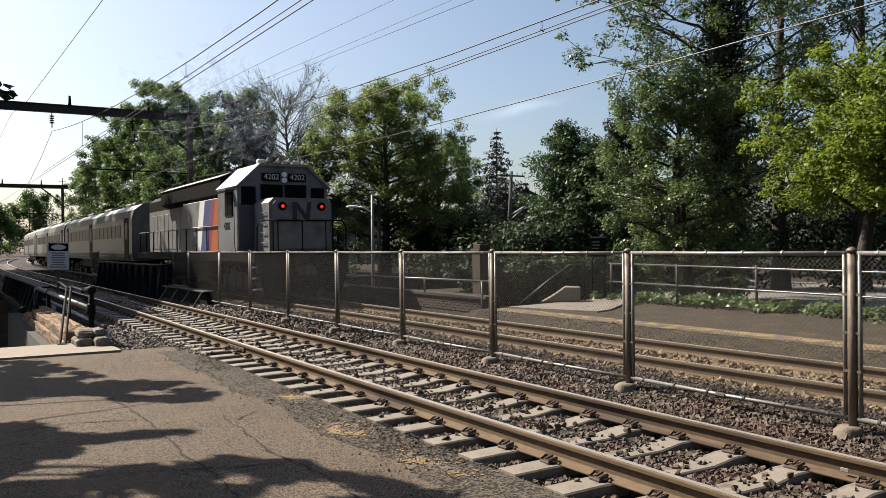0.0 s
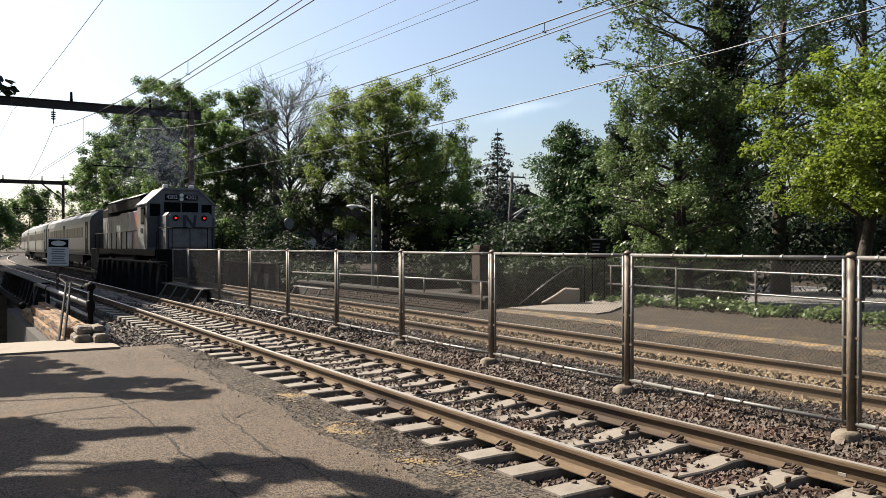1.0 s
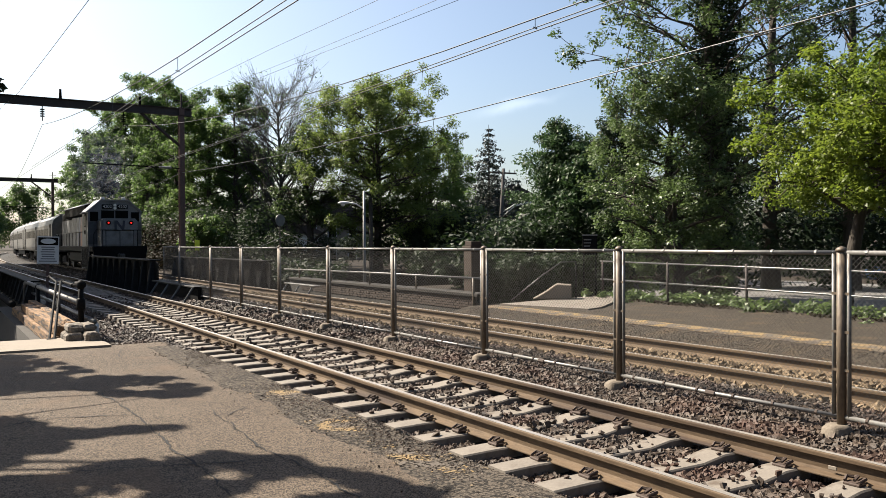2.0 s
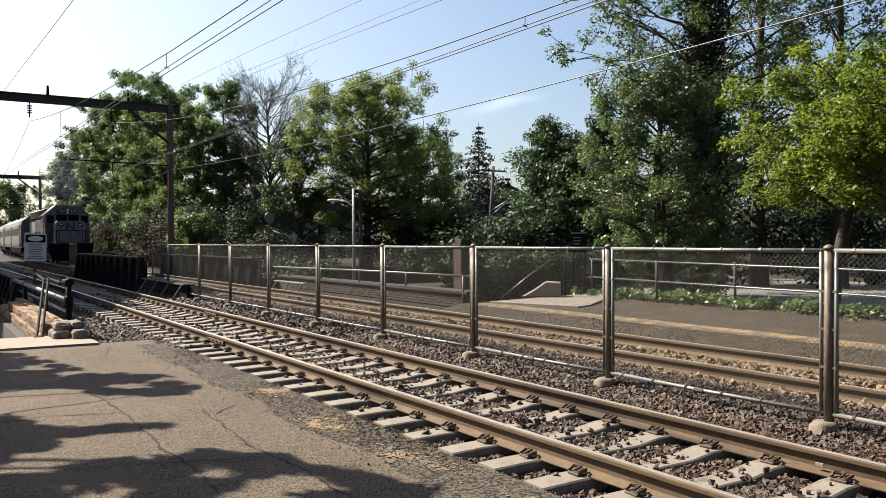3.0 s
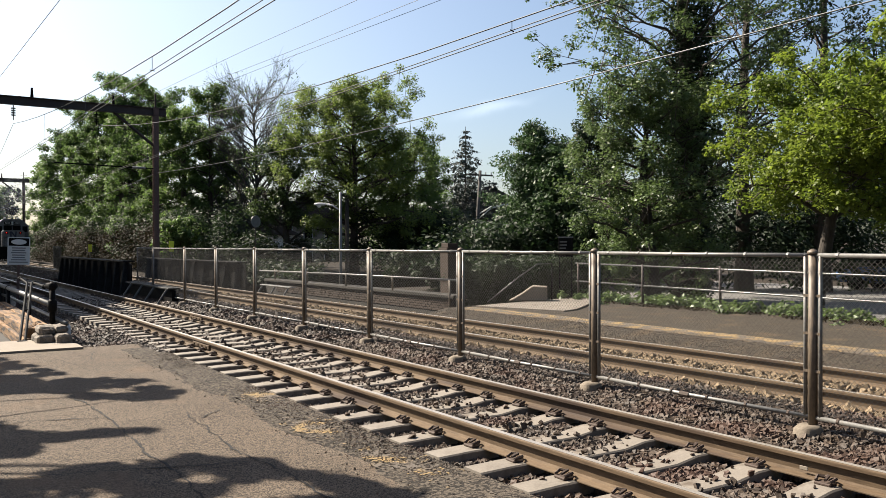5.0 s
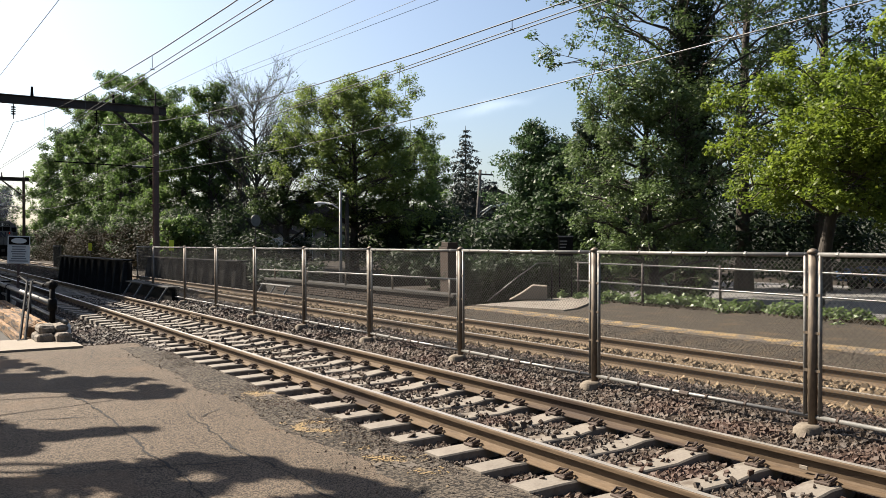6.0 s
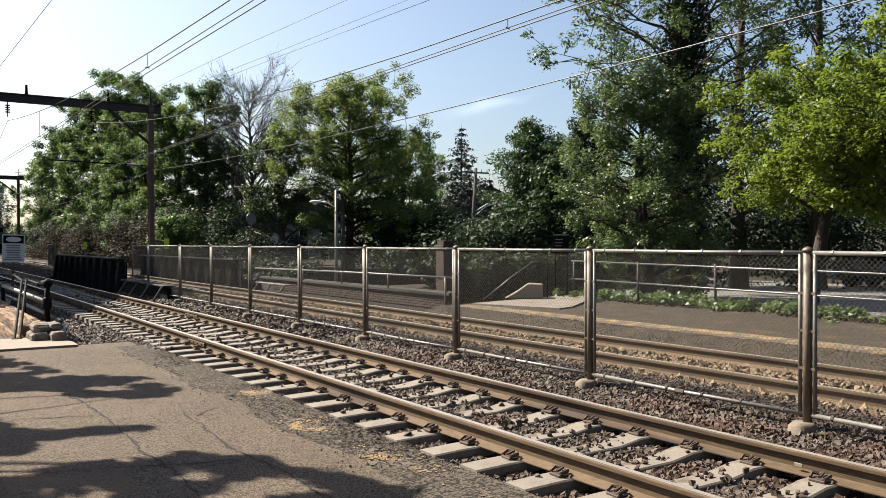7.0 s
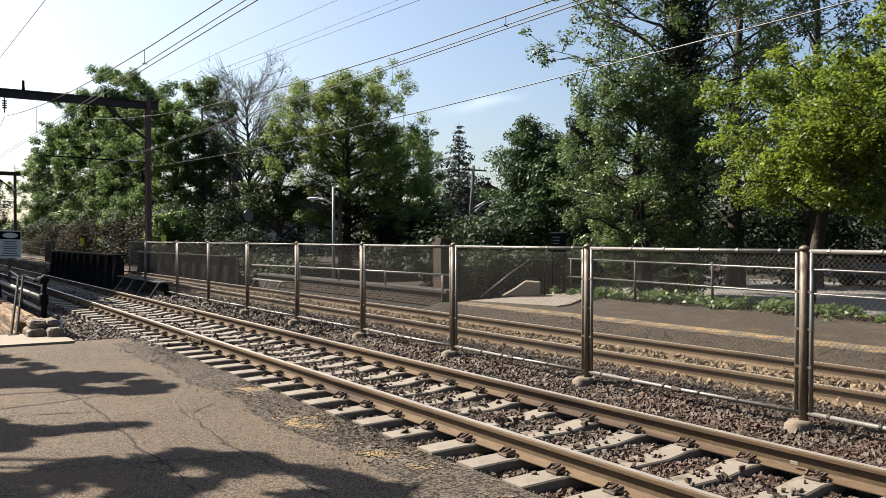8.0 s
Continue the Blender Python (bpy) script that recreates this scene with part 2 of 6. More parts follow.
M["tag"] = material("fluorescent yellow plate", (0.558, 0.594, 0.027), (0.648, 0.684, 0.045), 0.5, bump=0)
M["tyre"] = material("wheel steel", (0.03, 0.027, 0.024), (0.066, 0.06, 0.054), 0.6, 0.4, big=4, fine=30, bump=0.1)
M["lens"] = material("lamp lens", (0.7, 0.7, 0.66), (0.8, 0.8, 0.76), 0.15, bump=0)
M["stiffener"] = material("worn girder edge", (0.0072, 0.0072, 0.0072), (0.03, 0.03, 0.03), 0.6, 0.1, big=3, fine=20, bump=0.1, spec=0.25)
M["pipe"] = material("worn dark pipe", (0.0576, 0.0576, 0.0576), (0.1248, 0.1248, 0.12), 0.4, 0.5, big=4, fine=30, bump=0.1)
M["sign ink"] = material("grey sign print", (0.096, 0.096, 0.102), (0.156, 0.156, 0.162), 0.7, bump=0)
# Mortar colour includes the shade lying on the walls that use it.
M["mortar"] = material("old mortar with shade", (0.02176, 0.01925, 0.0159), (0.03682, 0.03264, 0.02678), 0.95, big=3, fine=40, bump=0.3)
M["door grey"] = material("dark grey door paint", (0.036, 0.039, 0.045), (0.06, 0.063, 0.069), 0.5, big=2, fine=12, bump=0.02)
M["blue car"] = material("blue car paint", (0.024, 0.054, 0.12), (0.042, 0.078, 0.162), 0.25, big=1, fine=10, bump=0)
M["red lamp"] = glow("red marker lens", (1.0, 0.03, 0.02), 0.3)


# ---- mesh helpers ----
def part(name, bm, mat, parent=None, label="", smooth=False):
    me = bpy.data.meshes.new(name)
    bm.to_mesh(me)
    bm.free()
    me.materials.append(M[mat])
    if smooth:
        me.polygons.foreach_set("use_smooth", [True] * len(me.polygons))
    ob = new(name, me)
    if parent:
        ob.parent = parent
    return tagged(ob, label)


def raw(name, verts, faces, mat, parent=None):
    me = bpy.data.meshes.new(name)
    me.from_pydata([tuple(v) for v in verts], [], faces)
    me.materials.append(M[mat])
    me.shade_flat()
    ob = new(name, me)
    if parent:
        ob.parent = parent
    return ob


def thing(name, m, label, category, group="", kind=""):
    ob = new(name)
    ob.matrix_world = m
    ob.empty_display_size = 0.2
    return tagged(ob, label, category, group, kind)


def box(bm, x0, x1, y0, y1, z0, z1, bevel=0.0, m=None):
    r = bmesh.ops.create_cube(bm, size=1.0)
    vs = r["verts"]
    bmesh.ops.transform(bm, matrix=Matrix.Translation(((x0 + x1) / 2, (y0 + y1) / 2, (z0 + z1) / 2)) @ Matrix.Diagonal((x1 - x0, y1 - y0, z1 - z0, 1)), verts=vs)
    if bevel:
        es = list({e for v in vs for e in v.link_edges})
        r2 = bmesh.ops.bevel(bm, geom=es, offset=bevel, segments=1, affect="EDGES")
        vs = list({v for f in r2["faces"] for v in f.verts} | {v for v in vs if v.is_valid})
    if m is not None:
        bmesh.ops.transform(bm, matrix=m, verts=vs)
    return bm


def tube(bm, pts, radii, seg=8, caps=True):
    """A round bar along points."""
    pts = [Vector(p) for p in pts]
    if not isinstance(radii, (list, tuple)):
        radii = [radii] * len(pts)
    rings = []
    for i, p in enumerate(pts):
        d = (pts[min(i + 1, len(pts) - 1)] - pts[max(i - 1, 0)]).normalized()
        up = Vector((0, 0, 1)) if abs(d.z) < 0.95 else Vector((1, 0, 0))
        s = d.cross(up).normalized()
        u = s.cross(d)
        rings.append([bm.verts.new(p + (s * math.cos(2 * math.pi * k / seg) + u * math.sin(2 * math.pi * k / seg)) * radii[i]) for k in range(seg)])
    for r0, r1 in zip(rings, rings[1:]):
        for k in range(seg):
            bm.faces.new((r0[k], r0[(k + 1) % seg], r1[(k + 1) % seg], r1[k]))
    if caps:
        bm.faces.new(rings[0][::-1])
        bm.faces.new(rings[-1])
    return bm


def prism(bm, outline, axis, lo, hi):
    """An outline of (a, b) pairs drawn out along an axis: y takes (x, z), x takes (y, z), z takes (x, y)."""
    def at(q, w):
        return {"y": (q[0], w, q[1]), "x": (w, q[0], q[1]), "z": (q[0], q[1], w)}[axis]
    v0 = [bm.verts.new(at(q, lo)) for q in outline]
    v1 = [bm.verts.new(at(q, hi)) for q in outline]
    k = len(outline)
    for i in range(k):
        bm.faces.new((v0[i], v0[(i + 1) % k], v1[(i + 1) % k], v1[i]))
    bm.faces.new(v0[::-1])
    bm.faces.new(v1)
    bmesh.ops.recalc_face_normals(bm, faces=bm.faces)
    return bm


def B():
    return bmesh.new()


def bend(y):
    """How far the tracks swing to the side past the bridge."""
    return max(0.0, y - 70.0) ** 2 / 2100.0


# ---- the lie of the land ----
NEAR, FAR = 5.127, 9.280  # centre lines of the two tracks
GAUGE = 1.505
TRENCH = (31.0, 47.0)  # the street below the bridge


def ground():
    xs = [-900, -300, -80, -20, 0, 2.9, 2.901, 6, 13.2, 13.201, 40, 40.01, 90, 300, 900, 2500]
    ys = [-900, -200, -40, 0, 10, 17.5, 17.501, 24, 31, 31.001, 39, 47, 47.001, 70, 130, 250, 500, 1200, 3000]
    vs, idx = [], {}
    for j, y in enumerate(ys):
        for i, x in enumerate(xs):
            z = -0.42
            if x > 13.0 or y > 160:
                z = -0.25
            if (31 < y < 47.001 and x < 40.005) or (x < 2.9005 and 17.5005 < y < 31.0005):
                z = -5.0
            idx[i, j] = len(vs)
            vs.append((x, y, z))
    fs = [(idx[i, j], idx[i + 1, j], idx[i + 1, j + 1], idx[i, j + 1]) for j in range(len(ys) - 1) for i in range(len(xs) - 1)]
    return tagged(raw("ground", vs, fs, "soil"), "brown bare earth and dust round the tracks", "ground", kind="structure")


ground()


def near_platform():
    """Asphalt apron along the near track, its skin gently uneven; cracks are ribbons laid on it."""
    nx, ny = 90, 200
    x0, x1, y0, y1 = -6.0, 3.86, -6.0, 16.0
    vs = []
    for j in range(ny + 1):
        for i in range(nx + 1):
            x, y = x0 + (x1 - x0) * i / nx, y0 + (y1 - y0) * j / ny
            w = noise.noise((x * 0.5, y * 0.5, 0)) * 0.02 + noise.noise((x * 1.7, y * 1.7, 3)) * 0.008
            edge = 0.10 * noise.noise((y * 1.3, 5, 1)) + 0.05 * noise.noise((y * 4, 2, 1))
            if i == nx:
                x += edge
            if i == nx - 1:
                x += edge * 0.6
            vs.append((x, y, -0.205 + w - (0.06 if i == nx else 0)))
    fs = [(j * (nx + 1) + i, j * (nx + 1) + i + 1, (j + 1) * (nx + 1) + i + 1, (j + 1) * (nx + 1) + i) for j in range(ny) for i in range(nx)]
    ob = raw("pavement_near", vs, fs, "asphalt")
    return tagged(ob, "cracked grey asphalt apron beside the near track", "pavement", kind="structure")


near_platform()


def rail_outline(c, z):
    """The section of a flat-bottomed rail, round c, with its top at z."""
    half = [(0.0, 0.0), (0.026, 0.0), (0.035, -0.006), (0.037, -0.014), (0.037, -0.036), (0.012, -0.046), (0.009, -0.08), (0.010, -0.128),
            (0.022, -0.146), (0.072, -0.158), (0.076, -0.164), (0.076, -0.172), (0.0, -0.172)]
    right = [(c + a, z + b) for a, b in half]
    left = [(c - a, z + b) for a, b in half[1:-1]][::-1]
    return right + left


def track(name, centre, z, y0, y1, label):
    top = thing(name, Matrix.Identity(4), label, "railway track", kind="structure")
    ys = [y0, 20, 40, 60, 70] + list(range(80, int(y1) + 1, 10))
    ys = [y for y in ys if y0 <= y <= y1]
    for side in (-1, 1):
        prof = rail_outline(centre + side * GAUGE / 2, z)
        vs = [(x + bend(y), y, zz) for y in ys for x, zz in prof]
        k = len(prof)
        fs = [(j * k + i, j * k + (i + 1) % k, (j + 1) * k + (i + 1) % k, (j + 1) * k + i) for j in range(len(ys) - 1) for i in range(k)]
        rail = raw("rail", vs, fs, "rust", top)
        bm = bmesh.new()
        bm.from_mesh(rail.data)
        bmesh.ops.recalc_face_normals(bm, faces=bm.faces)
        for f in bm.faces:
            f.smooth = False
        bm.to_mesh(rail.data)
        bm.free()
        # the bright running band on the head
        w = 0.027
        c = centre + side * GAUGE / 2
        vs = [(c + s * w + bend(y), y, z + 0.0015) for y in ys for s in (-1, 1)]
        fs = [(2 * j, 2 * j + 1, 2 * j + 3, 2 * j + 2) for j in range(len(ys) - 1)]
        raw("running_band", vs, fs, "railtop", rail)
    return top


def tie_mesh():
    """A concrete tie with its dished middle."""
    bm = B()
    sec = [(-1.295, -0.175), (-0.95, -0.168), (-0.55, -0.170), (-0.3, -0.205), (0.3, -0.205), (0.55, -0.170), (0.95, -0.168), (1.295, -0.175)]
    rows = []
    for x, z in sec:
        rows.append([bm.verts.new((x, y, zz)) for y, zz in ((-0.135, z - 0.2), (-0.125, z - 0.012), (-0.112, z), (0.112, z), (0.125, z - 0.012), (0.135, z - 0.2))])
    for r0, r1 in zip(rows, rows[1:]):
        for k in range(5):
            bm.faces.new((r0[k], r1[k], r1[k + 1], r0[k + 1]))
    bm.faces.new(rows[0])
    bm.faces.new(rows[-1][::-1])
    bmesh.ops.recalc_face_normals(bm, faces=bm.faces)
    me = bpy.data.meshes.new("tie")
    bm.to_mesh(me)
    bm.free()
    me.materials.append(M["concrete"])
    return me


def clip_mesh():
    """A sprung steel clip with its shoulder, beside the rail foot."""
    bm = B()
    box(bm, -0.05, 0.05, -0.065, 0.065, 0.0, 0.022, 0.006)
    tube(bm, [(0.035, -0.055, 0.03), (-0.02, -0.07, 0.05), (-0.055, -0.03, 0.045), (-0.03, 0.01, 0.062), (0.04, 0.02, 0.045)], 0.013, 5)
    tube(bm, [(0.04, 0.055, 0.032), (-0.03, 0.07, 0.052), (-0.06, 0.035, 0.04), (-0.01, 0.03, 0.035)], 0.013, 5)
    me = bpy.data.meshes.new("rail_clip")
    bm.to_mesh(me)
    bm.free()
    me.materials.append(M["clip"])
    return me


track_near = track("track_near", NEAR, 0.0, -8, 200, "near railway track of rusty steel rails with polished tops")
track_far = track("track_far", FAR, 0.035, -8, 200, "far railway track of brown rusty rails behind the fence")
TIE0, TIE = 8.461, 0.61


def lay_ties(top, centre, z, y0, y1, me, cl=None, clips_to=0):
    k0 = math.ceil((y0 - TIE0) / TIE)
    k1 = math.floor((y1 - TIE0) / TIE)
    for k in range(k0, k1 + 1):
        y = TIE0 + k * TIE
        ob = new("tie", me)
        ob.parent = top
        ob.matrix_local = pose(centre + bend(y) + random.uniform(-0.015, 0.015), y + random.uniform(-0.012, 0.012), z + random.uniform(-0.006, 0.006), 0, 0, random.uniform(-0.6, 0.6))
        if cl and y < clips_to:
            for c in (-GAUGE / 2, GAUGE / 2):
                for s in (-1, 1):
                    q = new("rail_clip", cl)
                    q.parent = top
                    q.matrix_local = pose(centre + c + s * 0.105, y, z - 0.168, 0, 0, (180 if s < 0 else 0) + random.uniform(-6, 6))


TIE_MESH, CLIP_MESH = tie_mesh(), clip_mesh()
lay_ties(track_near, NEAR, 0.0, -8, 130, TIE_MESH, CLIP_MESH, 32)
lay_ties(track_far, FAR, 0.0, -8, 75, TIE_MESH)


def bed():
    """Ballast shoulders and fill under both tracks, an uneven sheet."""
    ys = [y * 0.5 for y in range(-16, 63)] + [y for y in range(48, 210, 4)]
    ys = [y for y in ys if not 31.2 < y < 46.8]
    prof = [(3.2, -0.42), (3.7, -0.31), (4.0, -0.275), (5.1, -0.265), (6.3, -0.26), (6.7, -0.19), (7.2, -0.13), (7.7, -0.12), (8.2, -0.15), (8.8, -0.16), (9.3, -0.165), (10.2, -0.17), (10.9, -0.19), (11.6, -0.27), (12.2, -0.40)]
    k = len(prof)
    vs = [(x + bend(y) + 0.05 * noise.noise((x * 3, y, 2)), y, z + 0.03 * noise.noise((x * 1.7, y * 1.1, 0))) for y in ys for x, z in prof]
    fs = [(j * k + i, j * k + i + 1, (j + 1) * k + i + 1, (j + 1) * k + i) for j in range(len(ys) - 1) for i in range(k - 1)
          if not (ys[j] < 31.3 and ys[j + 1] > 46)]
    return tagged(raw("ballast_bed", vs, fs, "ballast"), "near-black ballast bed under the tracks, shade between stones in its colour", "ballast", kind="structure")


bed()

# ---- chain link fence between the tracks ----
FX, FY0, FS, FTOP, FBOT = 7.081, 4.514, 2.88, 1.545, 0.02


def small(name, bm, mat):
    me = bpy.data.meshes.new(name)
    bm.to_mesh(me)
    bm.free()
    me.materials.append(M[mat])
    return me


BAND = [small("band", tube(B(), [(0, -0.012, 0), (0, 0.012, 0)], 0.0265, 8), m) for m in ("clip", "galv")]
BRACKET = small("bracket", box(B(), -0.02, 0.012, -0.045, 0.045, -0.012, 0.012), "post")


def fence_panel(y0, y1, heavy, zbot=FBOT, footing=True):
    """One bay: near post, top and bottom pipes with ties, wire mesh, and a far edge bar."""
    bay = thing("fence_bay", Matrix.Translation((FX, y0, 0)), "galvanised chain link fence bay with steel pipes on concrete footings", "fence", "fence bays between the tracks")
    w = y1 - y0
    bm = B()
    r = 0.042 if heavy else 0.03
    tube(bm, [(0, 0, -0.2 if footing else zbot - 0.1), (0, 0, FTOP - 0.01)], r, 12)
    tube(bm, [(0, 0, FTOP - 0.01), (0, 0, FTOP + 0.012), (0, 0, FTOP + 0.028), (0, 0, FTOP + 0.04)], [r + 0.008, r + 0.008, r * 0.75, r * 0.2], 12)
    part("post", bm, "post", bay, "brown stained round steel post with a domed cap", True)
    for e, nm in ((0.075, "edge_bar"), (w - 0.075, "edge_bar")):
        bm = B()
        tube(bm, [(0, e, zbot), (0, e, FTOP - 0.01)], 0.019, 8)
        part(nm, bm, "galv", bay, "", True)
    for z, nm in ((FTOP - 0.02, "top_pipe"), (zbot, "bottom_pipe")):
        bm = B()
        sag = -0.012 if z > 1 else -0.02
        tube(bm, [(0, 0.03, z), (0.004, w * 0.5, z + sag * 0.4), (0, w - 0.03, z)], 0.0215, 8)
        rail = part(nm, bm, "galv", bay, "", True)
        for k in range(6):
            y = 0.25 + (w - 0.5) * k / 5
            q = new("band", BAND[z > 1])
            q.parent, q.matrix_local = rail, Matrix.Translation((0, y, z))
    if zbot < 0.1:
        bm = B()
        tube(bm, [(0, w * 0.52 - 0.06, zbot - 0.012), (0, w * 0.52 + 0.06, zbot - 0.012)], 0.031, 8)
        part("sleeve", bm, "clip", bay)
    for z in (0.45, 0.8, 1.15):
        for e in (0.04, w - 0.04):
            q = new("bracket", BRACKET)
            q.parent, q.matrix_local = bay, Matrix.Translation((0, e, z))
    # mesh of crossing wires, each a thin three-sided bar
    vs, fs = [], []
    step, t = 0.052, 0.0017
    ya, yb, za, zb = 0.08, w - 0.08, zbot + 0.03, FTOP - 0.055
    hgt = zb - za
    for sgn in (1, -1):
        k = -hgt
        while k < (yb - ya):
            p = [(ya + k, za), (ya + k + hgt, zb)]
            if p[0][0] < ya:
                p[0] = (ya, za + (ya - p[0][0]))
            if p[1][0] > yb:
                p[1] = (yb, zb - (p[1][0] - yb))
            if sgn < 0:
                p = [(ya + yb - a, b) for a, b in p]
            n0 = len(vs)
            for a, b in p:
                d = sgn
                vs += [(t + sgn * 0.002, a, b), (-t * 0.5 + sgn * 0.002, a - t * d * 0.7, b + t * 0.7), (-t * 0.5 + sgn * 0.002, a + t * d * 0.7, b - t * 0.7)]
            fs += [(n0 + i, n0 + (i + 1) % 3, n0 + 3 + (i + 1) % 3, n0 + 3 + i) for i in range(3)]
            k += step
    raw("wire_mesh", vs, fs, "wire", bay)
    if not footing:
        return bay
    bm = B()
    tube(bm, [(-0.06, 0.01, -0.34), (-0.06, 0.01, -0.20), (-0.06, 0.01, -0.075), (-0.06, 0.01, -0.05)], [0.145, 0.138, 0.124, 0.09], 20)
    for v in bm.verts:
        v.co += Vector(noise.noise_vector(v.co * 9)) * 0.022
    part("footing", bm, "footing", bay, "round weathered concrete post footing", True)
    return bay


bay_a = fence_panel(FY0 - FS, FY0, True)
for k in range(0, 7):
    copy_thing(bay_a, Matrix.Translation((FX, FY0 + k * FS, 0)))
fence_panel(24.674, 28.34, True)
fence_panel(28.34, 30.6, False, 0.36, False)
screen = fence_panel(47.2, 49.6, False, 0.36, False)
part("screen_sheet", box(B(), 0.012, 0.02, 0.1, 2.3, 0.4, FTOP - 0.05), "black steel", screen, "dark solid sheet behind the mesh")


# ---- catenary ----
def i_beam(bm, p0, p1, h, w, t):
    """A rolled beam from p0 to p1 (level, along x)."""
    x0, x1, y, z = p0[0], p1[0], p0[1], p0[2]
    box(bm, x0, x1, y - w / 2, y + w / 2, z + h / 2 - t, z + h / 2)
    box(bm, x0, x1, y - w / 2, y + w / 2, z - h / 2, z - h / 2 + t)
    box(bm, x0, x1, y - t / 2, y + t / 2, z - h / 2 + t, z + h / 2 - t)


def gantry(y, dx):
    g = thing("catenary_gantry", Matrix.Translation((dx, y, 0)), "dark rusted steel portal carrying overhead wires", "catenary gantry", "gantries along the line")
    for x in (12.5, -1.5):
        bm = B()
        for s in (-1, 1):
            box(bm, x - 0.15, x + 0.15, s * 0.14 - 0.01, s * 0.14 + 0.01, -0.4, 9.6)
        box(bm, x - 0.012, x + 0.012, -0.13, 0.13, -0.4, 9.6)
        box(bm, x - 0.3, x + 0.3, -0.3, 0.3, -0.5, -0.2, 0.03)
        part("column", bm, "brown steel", g, "red brown steel column")
    bm = B()
    i_beam(bm, (-1.8, 0, 9.35), (13.1, 0, 9.35), 0.46, 0.3, 0.03)
    part("beam", bm, "dark steel", g)
    for x, s in ((12.5, -1), (-1.5, 1)):
        bm = B()
        tube(bm, [(x, 0, 7.3), (x + s * 1.0, 0, 8.1), (x + s * 2.3, 0, 9.15)], 0.09, 6)
        part("knee_brace", bm, "dark steel", g)
    for x in (NEAR, FAR):
        bm = B()
        tube(bm, [(x + 0.9, 0, 9.57), (x + 0.9, 0, 9.8), (x + 0.9, 0, 10.1)], [0.09, 0.07, 0.06], 8)
        part("post_insulator", bm, "black", g)
        bm = B()
        for k in range(4):
            tube(bm, [(x, 0, 8.95 - k * 0.12), (x, 0, 8.90 - k * 0.12)], 0.12, 8)
        tube(bm, [(x, 0, 9.1), (x, 0, 8.3)], 0.03, 6)
        part("insulator", bm, "black", g)
    bm = B()
    tube(bm, [(12.5, 0, 9.6), (12.5, 0, 10.4)], 0.05, 6)
    tube(bm, [(12.1, 0, 10.0), (12.9, 0, 10.0)], 0.025, 6)
    part("mast_top", bm, "dark steel", g)
    bm = B()
    tube(bm, [(12.5, 0, 6.05), (7.1, 0, 6.15)], 0.035, 6)
    tube(bm, [(9.3, 0, 6.1), (9.3, 0, 5.45)], 0.02, 6)
    part("registration_arm", bm, "black steel", g)
    bm = B()
    tube(bm, [(11.2, 0, 6.07), (11.9, 0, 6.06)], 0.075, 8)
    part("arm_insulator", bm, "galv", g)
    return g


gantry(49.3, 0.0)
gantry(110.0, 0.0)


def cable(name, pts, r, mat, label):
    bm = B()
    tube(bm, pts, r, 5)
    return tagged(part(name, bm, mat, None, "", True), label, "overhead wire")


def sag(x0, y0, z0, x1, y1, z1, drop, n=24):
    return [(x0 + (x1 - x0) * k / n, y0 + (y1 - y0) * k / n, z0 + (z1 - z0) * k / n - 4 * drop * (k / n) * (1 - k / n)) for k in range(n + 1)]


def overhead(x, low, high, k, mid, c0, slope, label):
    """Messenger, auxiliary and contact wire of one track, with droppers."""
    g = thing("overhead_line", Matrix.Identity(4), label, "overhead wire", "overhead lines")

    def hang(y):
        return high + k * (y - low) ** 2 if y < 49.3 else high + k * (49.3 - low) ** 2 - 2.4 * (1 - ((y - 79.6) / 30.3) ** 2) if y < 110 else 8.2
    ys = [-25, -10, 0, 5, 10, 15, 20, 25, 30, 35, 40, 45, 49.3, 55, 62, 70, 80, 90, 100, 110, 140]
    bm = B()
    tube(bm, [(x, y, hang(y)) for y in ys], 0.013, 5)
    part("messenger_wire", bm, "cable", g, "", True)
    bm = B()
    tube(bm, [(x + 0.03, y, mid + slope * (y - 8)) for y in ys[:14]], 0.010, 5)
    part("auxiliary_wire", bm, "cable", g, "", True)
    bm = B()
    tube(bm, [(x - 0.03, y, c0 + slope * (y - 8)) for y in ys], 0.011, 5)
    part("contact_wire", bm, "cable", g, "", True)
    for y in (-4.6, 3.4, 11.8, 20.5, 29, 38):
        bm = B()
        tube(bm, [(x, y, hang(y)), (x, y, mid + slope * (y - 8))], 0.008, 4)
        tube(bm, [(x - 0.06, y - 0.03, mid + slope * (y - 8) - 0.02), (x + 0.06, y + 0.03, mid + slope * (y - 8) - 0.02)], 0.014, 4)
        part("dropper", bm, "cable", g)
    return g


overhead(FAR, 9.0, 5.64, 0.00166, 5.51, 5.42, 0.0, "overhead contact wire with messenger over the far track")
overhead(NEAR, 8.0, 5.98, 0.00125, 5.70, 5.53, 0.013, "overhead contact wire with messenger over the near track")
cable("feeder_cable", sag(12.5, -11, 5.9, 12.5, 49.3, 5.8, 0.62) + sag(12.5, 49.3, 5.8, 12.5, 110, 5.8, 0.7)[1:], 0.0135, "copper", "pale feeder cable strung from pole to pole")
cable("static_wire", [(12.4, -10, 8.2), (12.4, 10, 8.98), (12.4, 23.4, 9.5), (12.4, 33.7, 9.93), (12.4, 49.3, 10.4)], 0.008, "cable", "thin dark wire strung along the pole tops")
